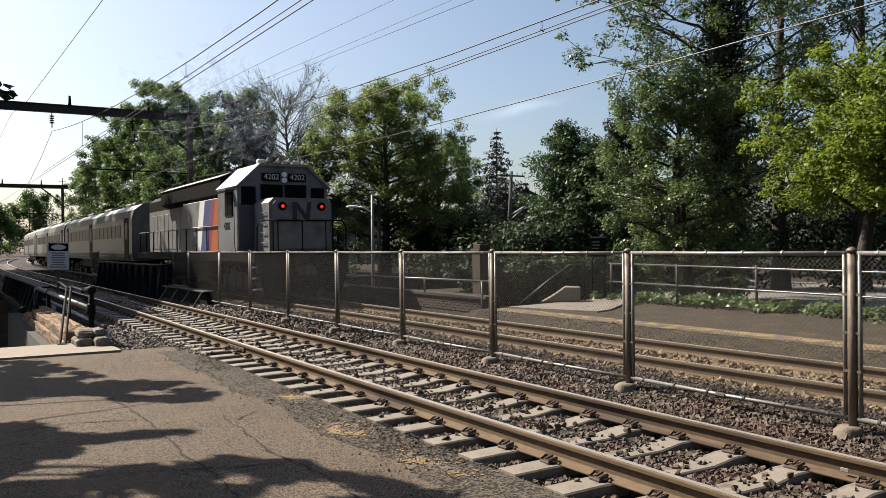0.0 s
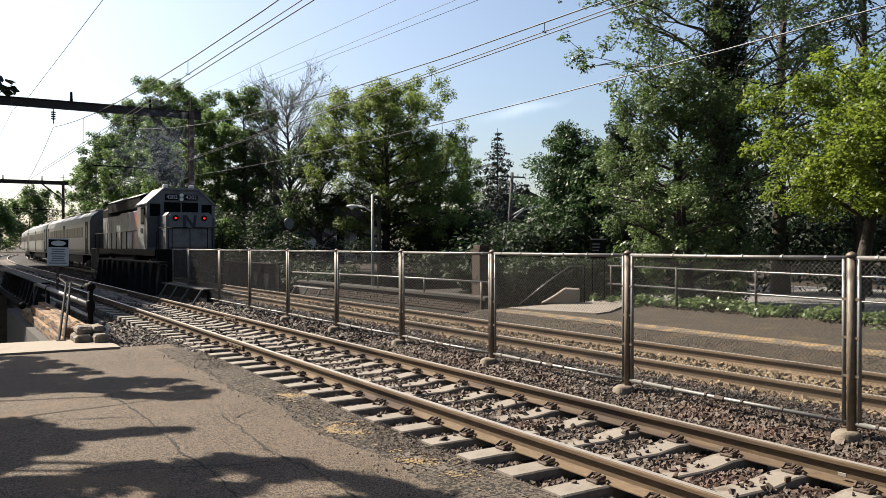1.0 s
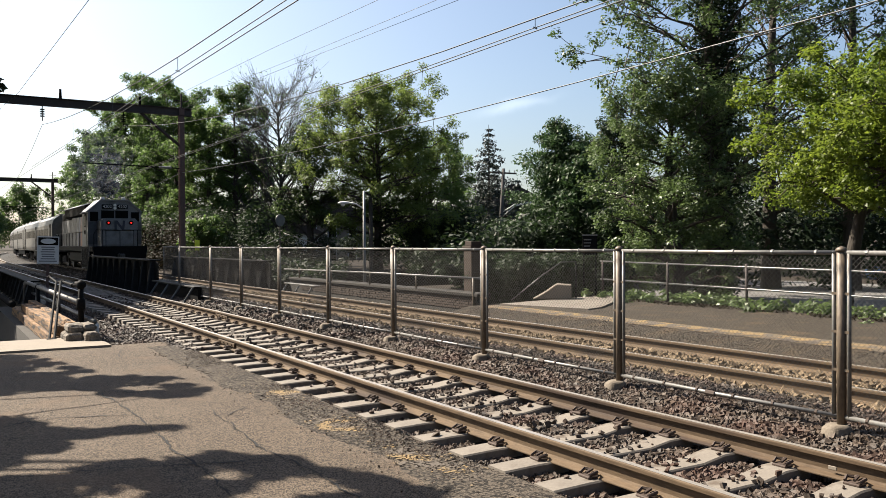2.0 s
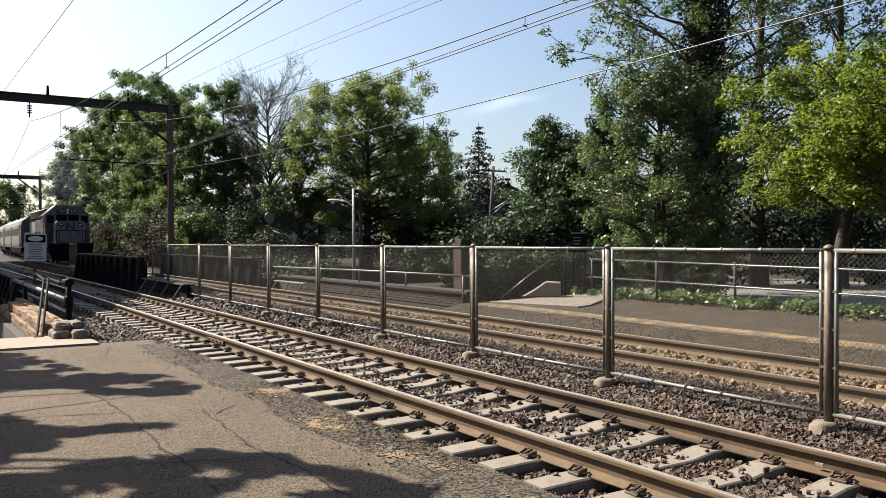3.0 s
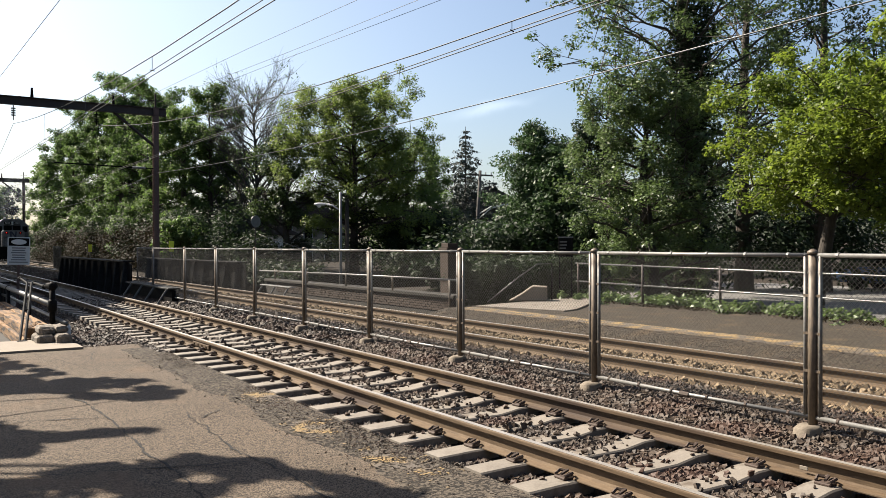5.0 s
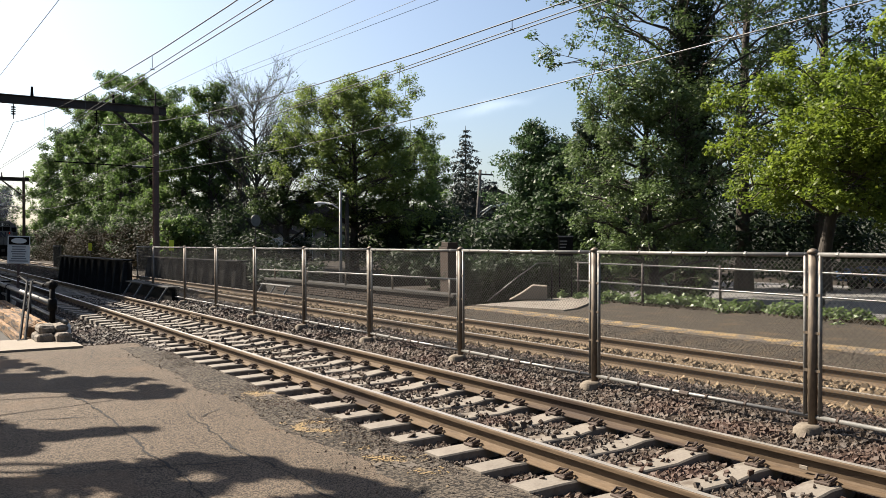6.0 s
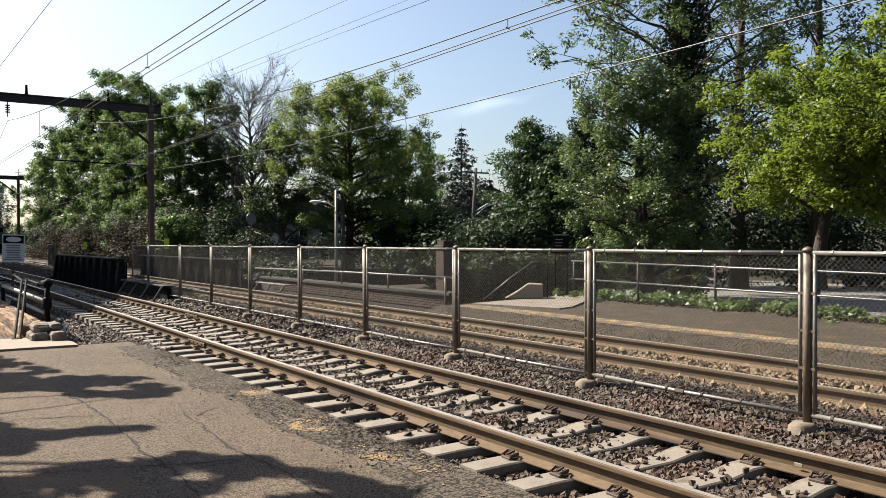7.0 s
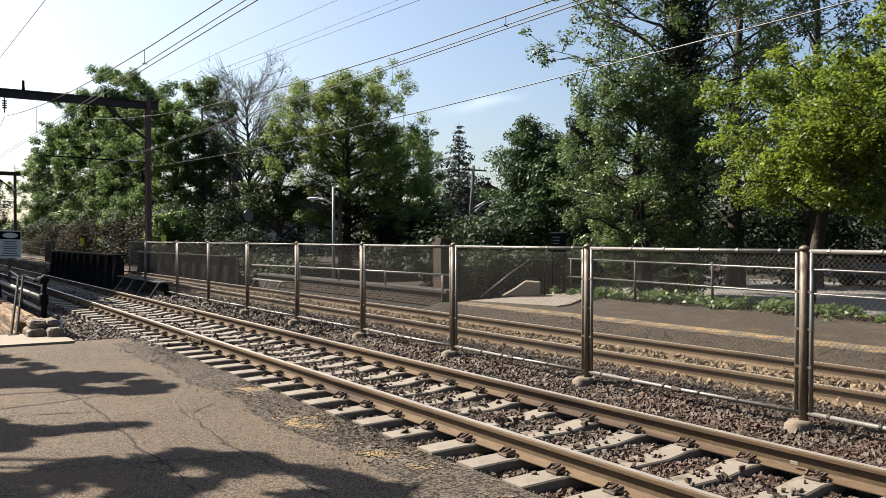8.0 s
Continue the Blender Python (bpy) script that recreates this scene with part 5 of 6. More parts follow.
# ---- wear on the apron ----
def crack_lines():
    paths = [
        [(0.3, 7.4), (0.95, 7.26), (1.46, 7.08), (2.04, 6.87), (2.5, 6.79)],
        [(1.72, 11.19), (1.78, 10.56), (1.86, 9.11), (1.83, 7.28), (1.86, 6.5), (1.81, 5.0)],
        [(0.6, 11.5), (1.49, 11.39), (1.77, 11.11), (2.09, 10.71), (2.41, 10.82)],
        [(2.6, 9.14), (2.58, 8.31), (2.51, 7.25), (2.61, 6.19), (2.6, 4.5)],
        [(1.2, 15.5), (1.89, 15.6), (2.3, 15.7)], [(2.79, 15.2), (2.53, 14.07), (2.38, 13.88)], [(2.66, 8.75), (3.04, 9.15)],
        [(1.85, 6.6), (2.1, 6.7), (2.5, 6.75)], [(0.4, 9.4), (1.0, 9.6), (1.84, 9.3)]]
    vs, fs = [], []
    rng = random.Random(3)
    for p in paths:
        pts = []
        for (xa, ya), (xb, yb) in zip(p, p[1:]):
            n = max(4, int(math.hypot(xb - xa, yb - ya) / 0.05))
            pts += [(xa + (xb - xa) * k / n, ya + (yb - ya) * k / n) for k in range(n)]
        pts = [(x + 0.05 * noise.noise((x * 4, y * 4, 1)) + rng.uniform(-0.012, 0.012), y + 0.05 * noise.noise((x * 4, y * 4, 8)) + rng.uniform(-0.012, 0.012)) for x, y in pts]
        n0 = len(vs)
        for k, (x, y) in enumerate(pts):
            xa, ya = pts[max(k - 1, 0)]
            xb, yb = pts[min(k + 1, len(pts) - 1)]
            d = math.hypot(xb - xa, yb - ya) or 1
            w = 0.0075 * (0.3 + abs(noise.noise((x * 3, y * 3, 4))) * 2.2 + 0.4 * rng.random())
            nx, ny = -(yb - ya) / d * w, (xb - xa) / d * w
            for s in (-1, 1):
                px, py = x + nx * s, y + ny * s
                vs.append((px, py, -0.198 + noise.noise((px * 0.5, py * 0.5, 0)) * 0.02 + noise.noise((px * 1.7, py * 1.7, 3)) * 0.008))
        fs += [(n0 + 2 * k, n0 + 2 * k + 1, n0 + 2 * k + 3, n0 + 2 * k + 2) for k in range(len(pts) - 1)]
    # Each crack is a thin near-black ribbon just above the asphalt.
    tagged(raw("pavement_cracks", vs, fs, "crack"), "dark crack ribbons running across the asphalt", "cracks", kind="structure")
    # flakes of an old yellow line
    vs, fs = [], []
    c = 0.018
    for i in range(34):
        for j in range(360):
            x, y = 3.22 + i * c, 4.0 + j * c
            d = noise.noise((x * 2.2, y * 1.1, 11)) + 0.5 * noise.noise((x * 9, y * 9, 2)) + 0.75 * noise.noise((x * 27, y * 27, 4)) - abs(x - 3.53) * 1.2
            if d > 0.30:
                n0 = len(vs)
                for a, b in ((0, 0), (c, 0), (c, c), (0, c)):
                    px, py = x + a + 0.010 * noise.noise((x * 61 + a, y * 61, 1)), y + b + 0.010 * noise.noise((x * 61, y * 61 + b, 5))
                    vs.append((px, py, -0.191 + noise.noise((px * 0.5, py * 0.5, 0)) * 0.02 + noise.noise((px * 1.7, py * 1.7, 3)) * 0.008))
                fs.append((n0, n0 + 1, n0 + 2, n0 + 3))
    if vs:
        tagged(raw("old_paint", vs, fs, "yellow"), "flaking remains of an old yellow line", "painted line", kind="structure")


crack_lines()


def gritty_margin():
    """Crumbled asphalt and grit along the edge of the apron."""
    ys = [-5.9 + 0.05 * k for k in range(425)]
    vs, fs = [], []
    for y in ys:
        inner = 3.18 + 0.16 * noise.noise((y * 0.7, 1, 2)) + 0.09 * noise.noise((y * 3, 4, 2)) + 0.05 * noise.noise((y * 11, 7, 2))
        for k in range(5):
            x = inner + (3.845 - inner) * k / 4
            vs.append((x, y, (-0.209 if k == 0 else -0.196) + noise.noise((x * 0.5, y * 0.5, 0)) * 0.02 + noise.noise((x * 1.7, y * 1.7, 3)) * 0.008))
    for j in range(len(ys) - 1):
        fs += [(j * 5 + i, j * 5 + i + 1, j * 5 + i + 6, j * 5 + i + 5) for i in range(4)]
    tagged(raw("pavement_margin", vs, fs, "grit"), "dark crumbled gritty edge of the asphalt apron", "gravel", kind="structure")


gritty_margin()


# ---- the tree that shades the apron ----
def shade_tree():
    """Stands beside the apron, out of view; its crown throws the shade on the asphalt."""
    rng = np.random.default_rng(77)
    t = thing("tree", Matrix.Translation((-9.0, 17.0, -0.3)), "broad leafy tree overhanging the apron", "tree")
    # where the boughs' shade falls on the asphalt: broad patches, sprays at the rims
    patches = [[(0.3, 15.8), (1.14, 15.5), (1.7, 14.3), (1.88, 13.0), (2.59, 11.9), (2.85, 11.0), (3.0, 10.5), (2.7, 10.1), (1.9, 10.6), (1.55, 11.4), (0.83, 11.4), (0.2, 11.6)],
               [(1.62, 8.76), (1.84, 8.84), (2.02, 8.5), (1.9, 8.22), (1.66, 8.35)], [(0.9, 9.05), (1.66, 8.7), (1.66, 8.5), (0.9, 8.75)],
               [(0.1, 10.2), (0.72, 9.9), (0.9, 9.4), (0.98, 8.3), (0.56, 7.84), (0.1, 7.8)],
               [(0.2, 7.5), (1.22, 7.3), (1.51, 7.5), (1.56, 7.15), (1.76, 7.45), (1.85, 7.1), (2.1, 7.3), (2.2, 6.8), (2.5, 6.74), (2.75, 6.2), (2.95, 5.6), (3.1, 4.8), (3.1, 2.5), (0.2, 2.5)]]

    def inside(p, x, y):
        hit = False
        for (xa, ya), (xb, yb) in zip(p, p[1:] + p[:1]):
            if (ya > y) != (yb > y) and x < xa + (xb - xa) * (y - ya) / (yb - ya):
                hit = not hit
        return hit
    spots = []
    for p in patches:
        for gx in np.arange(0.1, 3.2, 0.16):
            for gy in np.arange(2.5, 15.9, 0.2):
                qx, qy = gx + rng.normal() * 0.05, gy + rng.normal() * 0.06
                if inside(p, qx, qy) and rng.random() < 0.82 and noise.noise((qx * 1.6, qy * 1.3, 9)) < 0.33:
                    spots.append((qx, qy, rng.uniform(0.09, 0.22)))
    hx, hy = math.sin(radians(SUN_AZ)) / math.tan(radians(SUN_EL)), math.cos(radians(SUN_AZ)) / math.tan(radians(SUN_EL))
    bm = B()
    tube(bm, [(0, 0, 0), (0.2, -0.1, 2.5), (0.1, 0, 5), (0.3, 0.2, 8.5)], [0.45, 0.33, 0.28, 0.15], 9)
    cs, rs = [], []
    for gx, gy, r in spots:
        h = 5.6 + 1.6 * rng.random()
        c = Vector((gx + hx * h + 9.0, gy + hy * h - 17.0, h + 0.1))
        p = Vector((0.15, 0, 3.5 + 3 * rng.random()))
        mid = p.lerp(c, 0.55) + Vector((0, 0, 0.5))
        if len(cs) % 9 == 0:
            tube(bm, [p, mid, c], [0.09, 0.05, 0.012], 5, False)
        cs.append(tuple(c))
        rs.append(r)
    for k in range(28):
        a = k * 2.4
        cs.append((3.2 * math.cos(a) * rng.random() - 1, 3.2 * math.sin(a) * rng.random() + 1, 6 + 3 * rng.random()))
        rs.append(0.9)
    part("trunk", bm, "bark", t, "", True)
    cs, rs = np.array(cs), np.array(rs)
    leaves("crown", cs, rs, 66000, 0.15, "leaf dark", t, rng, 0.6, True)
    # one long twig that reaches into view
    bm = B()
    tube(bm, [(2.0, -1.5, 5.5), (7.5, -3.0, 4.9), (9.7, -3.1, 4.22), (9.93, -3.0, 4.34)], [0.05, 0.02, 0.010, 0.004], 5, False)
    twig = part("twig", bm, "bark", t)
    leaves("twig_leaves", [(9.5, -3.1, 4.45), (9.66, -3.1, 4.38), (9.84, -3.0, 4.34)], [0.14, 0.14, 0.1], 44, 0.14, "leaf dark", twig, rng, 1.0)


shade_tree()


def sky_blocker():
    """Unseen building added behind the camera; it closes that side against sky light."""
    bm = B()
    box(bm, -11.0, -4.0, -28.0, 1.0, -0.4, 5.2)
    tagged(part("wall_station", bm, "brick"), "unseen plain brick wall added to block sky light", "wall", kind="structure")
    bm = B()
    prism(bm, [(-11.8, 5.2), (-3.2, 5.2), (-3.2, 5.35), (-7.5, 8.0), (-11.8, 5.35)], "y", -28.8, 1.8)
    tagged(part("roof_station", bm, "dark steel"), "unseen dark pitched roof added to block sky light", "roof", kind="structure")


sky_blocker()


# ---- the train ----
NOSE = [(0, 23.0), (0.5, 29.45), (1, 36.3), (1.5, 43.2), (3, 63.8), (3.5, 70.7), (4, 77.6), (4.5, 84.5), (6, 105.2), (7, 119.0), (8, 132.8)]


def on_track(y, length):
    a, b = bend(y), bend(y + length)
    return pose(FAR + a, y, 0.035, 0, 0, -math.degrees(math.atan2(b - a, length)))


def wheelset(parent, y, r):
    bm = B()
    for s in (-1, 1):
        tube(bm, [(s * 0.70, 0, 0), (s * 0.83, 0, 0)], r, 24)
        tube(bm, [(s * 0.68, 0, 0), (s * 0.70, 0, 0)], r + 0.025, 24)
        for k in range(6):
            a = k * math.pi / 3
            tube(bm, [(s * 0.831, math.cos(a) * r * 0.5, math.sin(a) * r * 0.5), (s * 0.838, math.cos(a) * r * 0.5, math.sin(a) * r * 0.5)], 0.07, 8)
    tube(bm, [(-0.7, 0, 0), (0.7, 0, 0)], 0.08, 10)
    w = part("wheelset", bm, "tyre", parent)
    w.location = (0, y, r)
    return w


def bogie(parent, y, r, wheelbase):
    bm = B()
    for s in (-1, 1):
        prism(bm, [(y - wheelbase / 2 - 0.5, r - 0.05), (y - wheelbase / 2 + 0.5, r - 0.05), (y - 0.5, r - 0.22), (y + 0.5, r - 0.22), (y + wheelbase / 2 - 0.5, r - 0.05), (y + wheelbase / 2 + 0.5, r - 0.05),
                   (y + wheelbase / 2 + 0.5, r + 0.22), (y - wheelbase / 2 - 0.5, r + 0.22)], "x", s * 0.98 - 0.07, s * 0.98 + 0.07)
        for w in (-1, 1):
            box(bm, s * 1.08 - 0.08, s * 1.08 + 0.08, y + w * wheelbase / 2 - 0.16, y + w * wheelbase / 2 + 0.16, r - 0.16, r + 0.16, 0.02)
        tube(bm, [(s * 1.1, y - 0.25, r - 0.15), (s * 1.1, y - 0.25, r + 0.3)], 0.1, 8)
        tube(bm, [(s * 1.1, y + 0.25, r - 0.15), (s * 1.1, y + 0.25, r + 0.3)], 0.1, 8)
    box(bm, -0.9, 0.9, y - 0.25, y + 0.25, r + 0.1, r + 0.3)
    part("bogie_frame", bm, "dark steel", parent)
    return [wheelset(parent, y - wheelbase / 2, r), wheelset(parent, y + wheelbase / 2, r)]


def lettering(text, parent, size, m, mat, name="number"):
    cu = bpy.data.curves.new("lettering", "FONT")
    cu.body, cu.size, cu.extrude, cu.align_x, cu.align_y = text, size, 0.004, "CENTER", "CENTER"
    tmp = bpy.data.objects.new("lettering", cu)
    scene.collection.objects.link(tmp)
    dg = bpy.context.evaluated_depsgraph_get()
    me = bpy.data.meshes.new_from_object(tmp.evaluated_get(dg))
    bpy.data.objects.remove(tmp)
    me.materials.clear()
    me.materials.append(M[mat])
    ob = new(name, me)
    ob.parent, ob.matrix_local = parent, m
    return ob


def locomotive():
    g = thing("locomotive", on_track(NOSE[0][1], 18), "silver grey diesel locomotive with black roof and rainbow stripes", "locomotive")
    wheels = bogie(g, 3.4, 0.51, 2.74) + bogie(g, 14.4, 0.51, 2.74)
    bm = B()
    box(bm, -1.5, 1.5, 0.5, 17.6, 1.18, 1.48, 0.02)
    part("underframe", bm, "loco black", g)
    bm = B()
    box(bm, -1.25, 1.25, 6.2, 11.6, 0.45, 1.18, 0.12)
    part("fuel_tank", bm, "loco black", g)
    bm = B()
    prism(bm, [(-1.45, 1.48), (1.45, 1.48), (1.45, 0.9), (1.2, 0.25), (-1.2, 0.25), (-1.45, 0.9)], "y", 0.42, 0.5)
    part("pilot", bm, "loco black", g)
    bm = B()
    box(bm, -0.17, 0.17, -0.1, 0.45, 0.72, 1.05, 0.04)
    box(bm, -0.12, 0.12, -0.25, -0.05, 0.78, 1.0, 0.03)
    part("coupler", bm, "tyre", g)
    for s in (-1, 1):
        for k in range(3):
            bm = B()
            box(bm, s * 1.3 - 0.2, s * 1.3 + 0.2, 0.52, 0.8, 0.35 + k * 0.33, 0.39 + k * 0.33)
            part("step", bm, "galv", g)
    # short hood
    bm = B()
    prism(bm, [(-1.0, 1.48), (1.0, 1.48), (1.0, 2.95), (0.86, 3.1), (-0.86, 3.1), (-1.0, 2.95)], "y", 0.55, 2.1)
    bmesh.ops.bevel(bm, geom=[e for e in bm.edges if abs(e.verts[0].co.y - 0.55) < 0.01 and abs(e.verts[1].co.y - 0.55) < 0.01], offset=0.09, segments=2, affect="EDGES")
    nose = part("short_hood", bm, "silver", g, "silver grey short hood")
    bm = B()
    for a, b, c, d in ((-0.78, 0.78, 1.5, 2.42),):
        for x0, x1, z0, z1 in ((a, a + 0.03, c, d), (b - 0.03, b, c, d), (a, b, d - 0.03, d), (-0.015, 0.015, c, d)):
            box(bm, x0, x1, 0.535, 0.551, z0, z1)
    part("nose_door_seams", bm, "loco black", nose)
    bm = B()
    for s in (-1,):
        # broad slanted monogram drawn as three plain bars
        prism(bm, [(-0.30, 2.45), (-0.17, 2.45), (-0.17, 2.97), (-0.30, 2.97)], "y", 0.538, 0.548)
        prism(bm, [(-0.30, 2.97), (-0.14, 2.97), (0.24, 2.45), (0.08, 2.45)], "y", 0.534, 0.538)
        prism(bm, [(0.11, 2.45), (0.24, 2.45), (0.30, 2.97), (0.17, 2.97)], "y", 0.538, 0.548)
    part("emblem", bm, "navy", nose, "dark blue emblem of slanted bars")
    for x in (-0.62, 0.62):
        bm = B()
        tube(bm, [(x, 0.50, 2.84), (x, 0.56, 2.84)], 0.13, 14)
        lamp = part("marker_lamp", bm, "loco black", nose)
        bm = B()
        tube(bm, [(x, 0.485, 2.84), (x, 0.499, 2.84)], 0.05, 14)
        part("red_lens", bm, "red lamp", lamp, "glowing red marker lens")
    # cab
    bm = B()
    prism(bm, [(-1.5, 1.48), (1.5, 1.48), (1.5, 3.55), (0.78, 4.2), (-0.78, 4.2), (-1.5, 3.55)], "y", 2.1, 4.2)
    cab = part("cab", bm, "silver", g, "silver grey faceted cab")
    bm = B()
    prism(bm, [(-1.56, 3.53), (-1.50, 3.50), (-0.76, 4.17), (0.76, 4.17), (1.50, 3.50), (1.56, 3.53), (0.80, 4.25), (-0.80, 4.25)], "y", 1.98, 4.3)
    part("cab_roof", bm, "silver", cab)
    for x0, x1, z0, z1 in ((-1.38, -0.92, 2.95, 3.52), (-0.76, -0.03, 3.12, 3.6), (0.03, 0.76, 3.12, 3.6), (0.92, 1.38, 2.95, 3.52)):
        bm = B()
        box(bm, x0, x1, 2.07, 2.099, z0, z1, 0.01)
        win = part("windscreen", bm, "loco black", cab)
        bm = B()
        box(bm, x0 + 0.04, x1 - 0.04, 2.058, 2.069, z0 + 0.04, z1 - 0.04)
        part("pane", bm, "glass", win)
    for s in (-1, 1):
        bm = B()
        box(bm, s * 1.25 - 0.24, s * 1.25 + 0.24, 2.05, 2.098, 1.6, 2.92, 0.01)
        part("cab_door", bm, "door grey", cab, "dark grey front cab door")
        bm = B()
        box(bm, min(s * 1.5, s * 1.53), max(s * 1.5, s * 1.53), 2.55, 3.35, 2.62, 3.38, 0.01)
        win = part("side_window", bm, "loco black", cab)
        bm = B()
        for y0 in (2.62, 2.98):
            box(bm, min(s * 1.531, s * 1.54), max(s * 1.531, s * 1.54), y0, y0 + 0.3, 2.7, 3.3)
        part("pane", bm, "glass", win)
        bm = B()
        box(bm, min(s * 1.45, s * 1.75), max(s * 1.45, s * 1.75), 2.5, 3.4, 3.42, 3.46)
        part("awning", bm, "silver", cab)
    for x in (-0.43, 0.43):
        bm = B()
        box(bm, x - 0.3, x + 0.3, 2.0, 2.09, 3.70, 3.96, 0.03)
        nb = part("number_board", bm, "loco black", cab, "black number board with white digits")
        lettering("4202", nb, 0.25, Matrix.Translation((x, 1.99, 3.83)) @ Matrix.Rotation(radians(90), 4, "X"), "white")
    for z in (3.74, 3.92):
        bm = B()
        tube(bm, [(0, 2.0, z), (0, 2.09, z)], 0.085, 12)
        part("headlight", bm, "lens", cab)
    lettering("4202", cab, 0.34, Matrix.Translation((-1.505, 3.2, 2.3)) @ Matrix.Rotation(radians(-90), 4, "Z") @ Matrix.Rotation(radians(90), 4, "X"), "loco black")
    # long hood
    bm = B()
    prism(bm, [(-0.98, 1.48), (0.98, 1.48), (0.98, 3.3), (-0.98, 3.3)], "y", 4.2, 17.3)
    hood = part("long_hood", bm, "silver", g, "silver grey long hood")
    bm = B()
    box(bm, -1.4, 1.4, 4.2, 9.2, 1.48, 3.3, 0.02)
    part("equipment_casing", bm, "silver", hood, "silver grey casing flush with the cab")
    bm = B()
    prism(bm, [(-0.98, 3.3), (0.98, 3.3), (1.32, 3.45), (1.32, 3.98), (0.9, 4.12), (-0.9, 4.12), (-1.32, 3.98), (-1.32, 3.45)], "y", 4.5, 13.4)
    part("radiator_hood", bm, "loco black", hood, "black flared upper hood")
    bm = B()
    prism(bm, [(-1.36, 3.99), (-0.92, 4.13), (0.92, 4.13), (1.36, 3.99), (0.95, 4.17), (-0.95, 4.17)], "y", 4.5, 13.4)
    part("roof_panel", bm, "galv", hood, "dusty pale roof panel")
    bm = B()
    prism(bm, [(-0.98, 3.3), (0.98, 3.3), (0.98, 3.75), (0.7, 3.95), (-0.7, 3.95), (-0.98, 3.75)], "y", 13.4, 17.3)
    part("rear_hood", bm, "loco black", hood)
    for k in range(3):
        bm = B()
        tube(bm, [(0, 6 + k * 2.4, 4.17), (0, 6 + k * 2.4, 4.28)], 0.6, 18)
        part("roof_fan", bm, "loco black", hood)
    bm = B()
    box(bm, -0.25, 0.25, 4.7, 5.3, 4.17, 4.34)
    part("exhaust_stack", bm, "loco black", hood)
    for mat, b0, b1, t0, t1, nm in (("orange", 4.5, 5.45, 4.22, 4.85, "orange_stripe"), ("purple", 5.45, 6.0, 4.85, 5.4, "magenta_stripe"), ("blue", 6.0, 6.75, 5.4, 6.15, "blue_stripe"), ("white", 6.75, 7.4, 6.15, 6.8, "cream_stripe")):
        for s in (-1, 1):
            bm = B()
            prism(bm, [(b0, 1.5), (b1, 1.5), (t1, 3.28), (t0, 3.28)], "x", min(s * 1.4, s * 1.406), max(s * 1.4, s * 1.406))
            part(nm, bm, mat, hood)
    for k in range(9):
        for s in (-1, 1):
            bm = B()
            y = 10.7 + k * 0.7
            box(bm, min(s * 0.98, s * 1.0), max(s * 0.98, s * 1.0), y, y + 0.64, 1.6, 3.1, 0.006)
            part("hood_door", bm, "silver", hood)
    # handrails
    for s in (-1, 1):
        bm = B()
        tube(bm, [(s * 1.44, 4.3, 2.35), (s * 1.44, 17.2, 2.35)], 0.022, 6)
        rail = part("handrail", bm, "galv", g, "", True)
        for k in range(10):
            bm = B()
            y = 4.4 + k * 1.42
            tube(bm, [(s * 1.44, y, 1.45), (s * 1.44, y, 2.35)], 0.022, 6)
            part("stanchion", bm, "loco black", rail)
        bm = B()
        tube(bm, [(s * 1.42, 0.55, 0.6), (s * 1.42, 0.5, 2.2), (s * 1.3, 0.5, 2.42), (s * 0.1, 0.46, 2.42)], 0.022, 6)
        part("front_handrail", bm, "loco black", g, "", True)
        bm = B()
        tube(bm, [(s * 0.95, 0.46, 1.45), (s * 0.95, 0.46, 2.42)], 0.022, 6)
        part("front_stanchion", bm, "loco black", g)
    for x in (-0.35, 0.0, 0.35):
        bm = B()
        tube(bm, [(x, 2.7, 4.25), (x, 2.7, 4.4), (x, 2.3, 4.44)], [0.04, 0.04, 0.08], 8)
        part("horn", bm, "galv", g)
    for x in (-0.62, 0.55):
        bm = B()
        box(bm, x - 0.11, x + 0.11, 2.35, 2.6, 4.24, 4.42, 0.03)
        part("roof_beacon", bm, "white", g, "small pale box on the cab roof")
    # grab irons, rails and wipers
    for s in (-1, 1):
        for z in (1.75, 2.05, 2.35, 2.65):
            bm = tube(B(), [(s * 1.005, 0.85, z), (s * 1.05, 0.85, z), (s * 1.05, 1.25, z), (s * 1.005, 1.25, z)], 0.014, 5)
            part("grab_iron", bm, "galv", nose)
        bm = tube(B(), [(s * 1.52, 2.25, 1.5), (s * 1.56, 2.25, 1.7), (s * 1.56, 2.25, 3.0), (s * 1.52, 2.25, 3.1)], 0.016, 5)
        part("cab_grab_rail", bm, "galv", cab, "", True)
        bm = B()
        box(bm, s * 0.45 - 0.012, s * 0.45 + 0.012, 2.03, 2.05, 3.15, 3.5)
        part("wiper", bm, "black", cab)
    bm = B()
    tube(bm, [(0.9, 3.2, 4.2), (0.9, 3.2, 4.9)], 0.012, 5)
    part("aerial", bm, "galv", g)
    return g, wheels


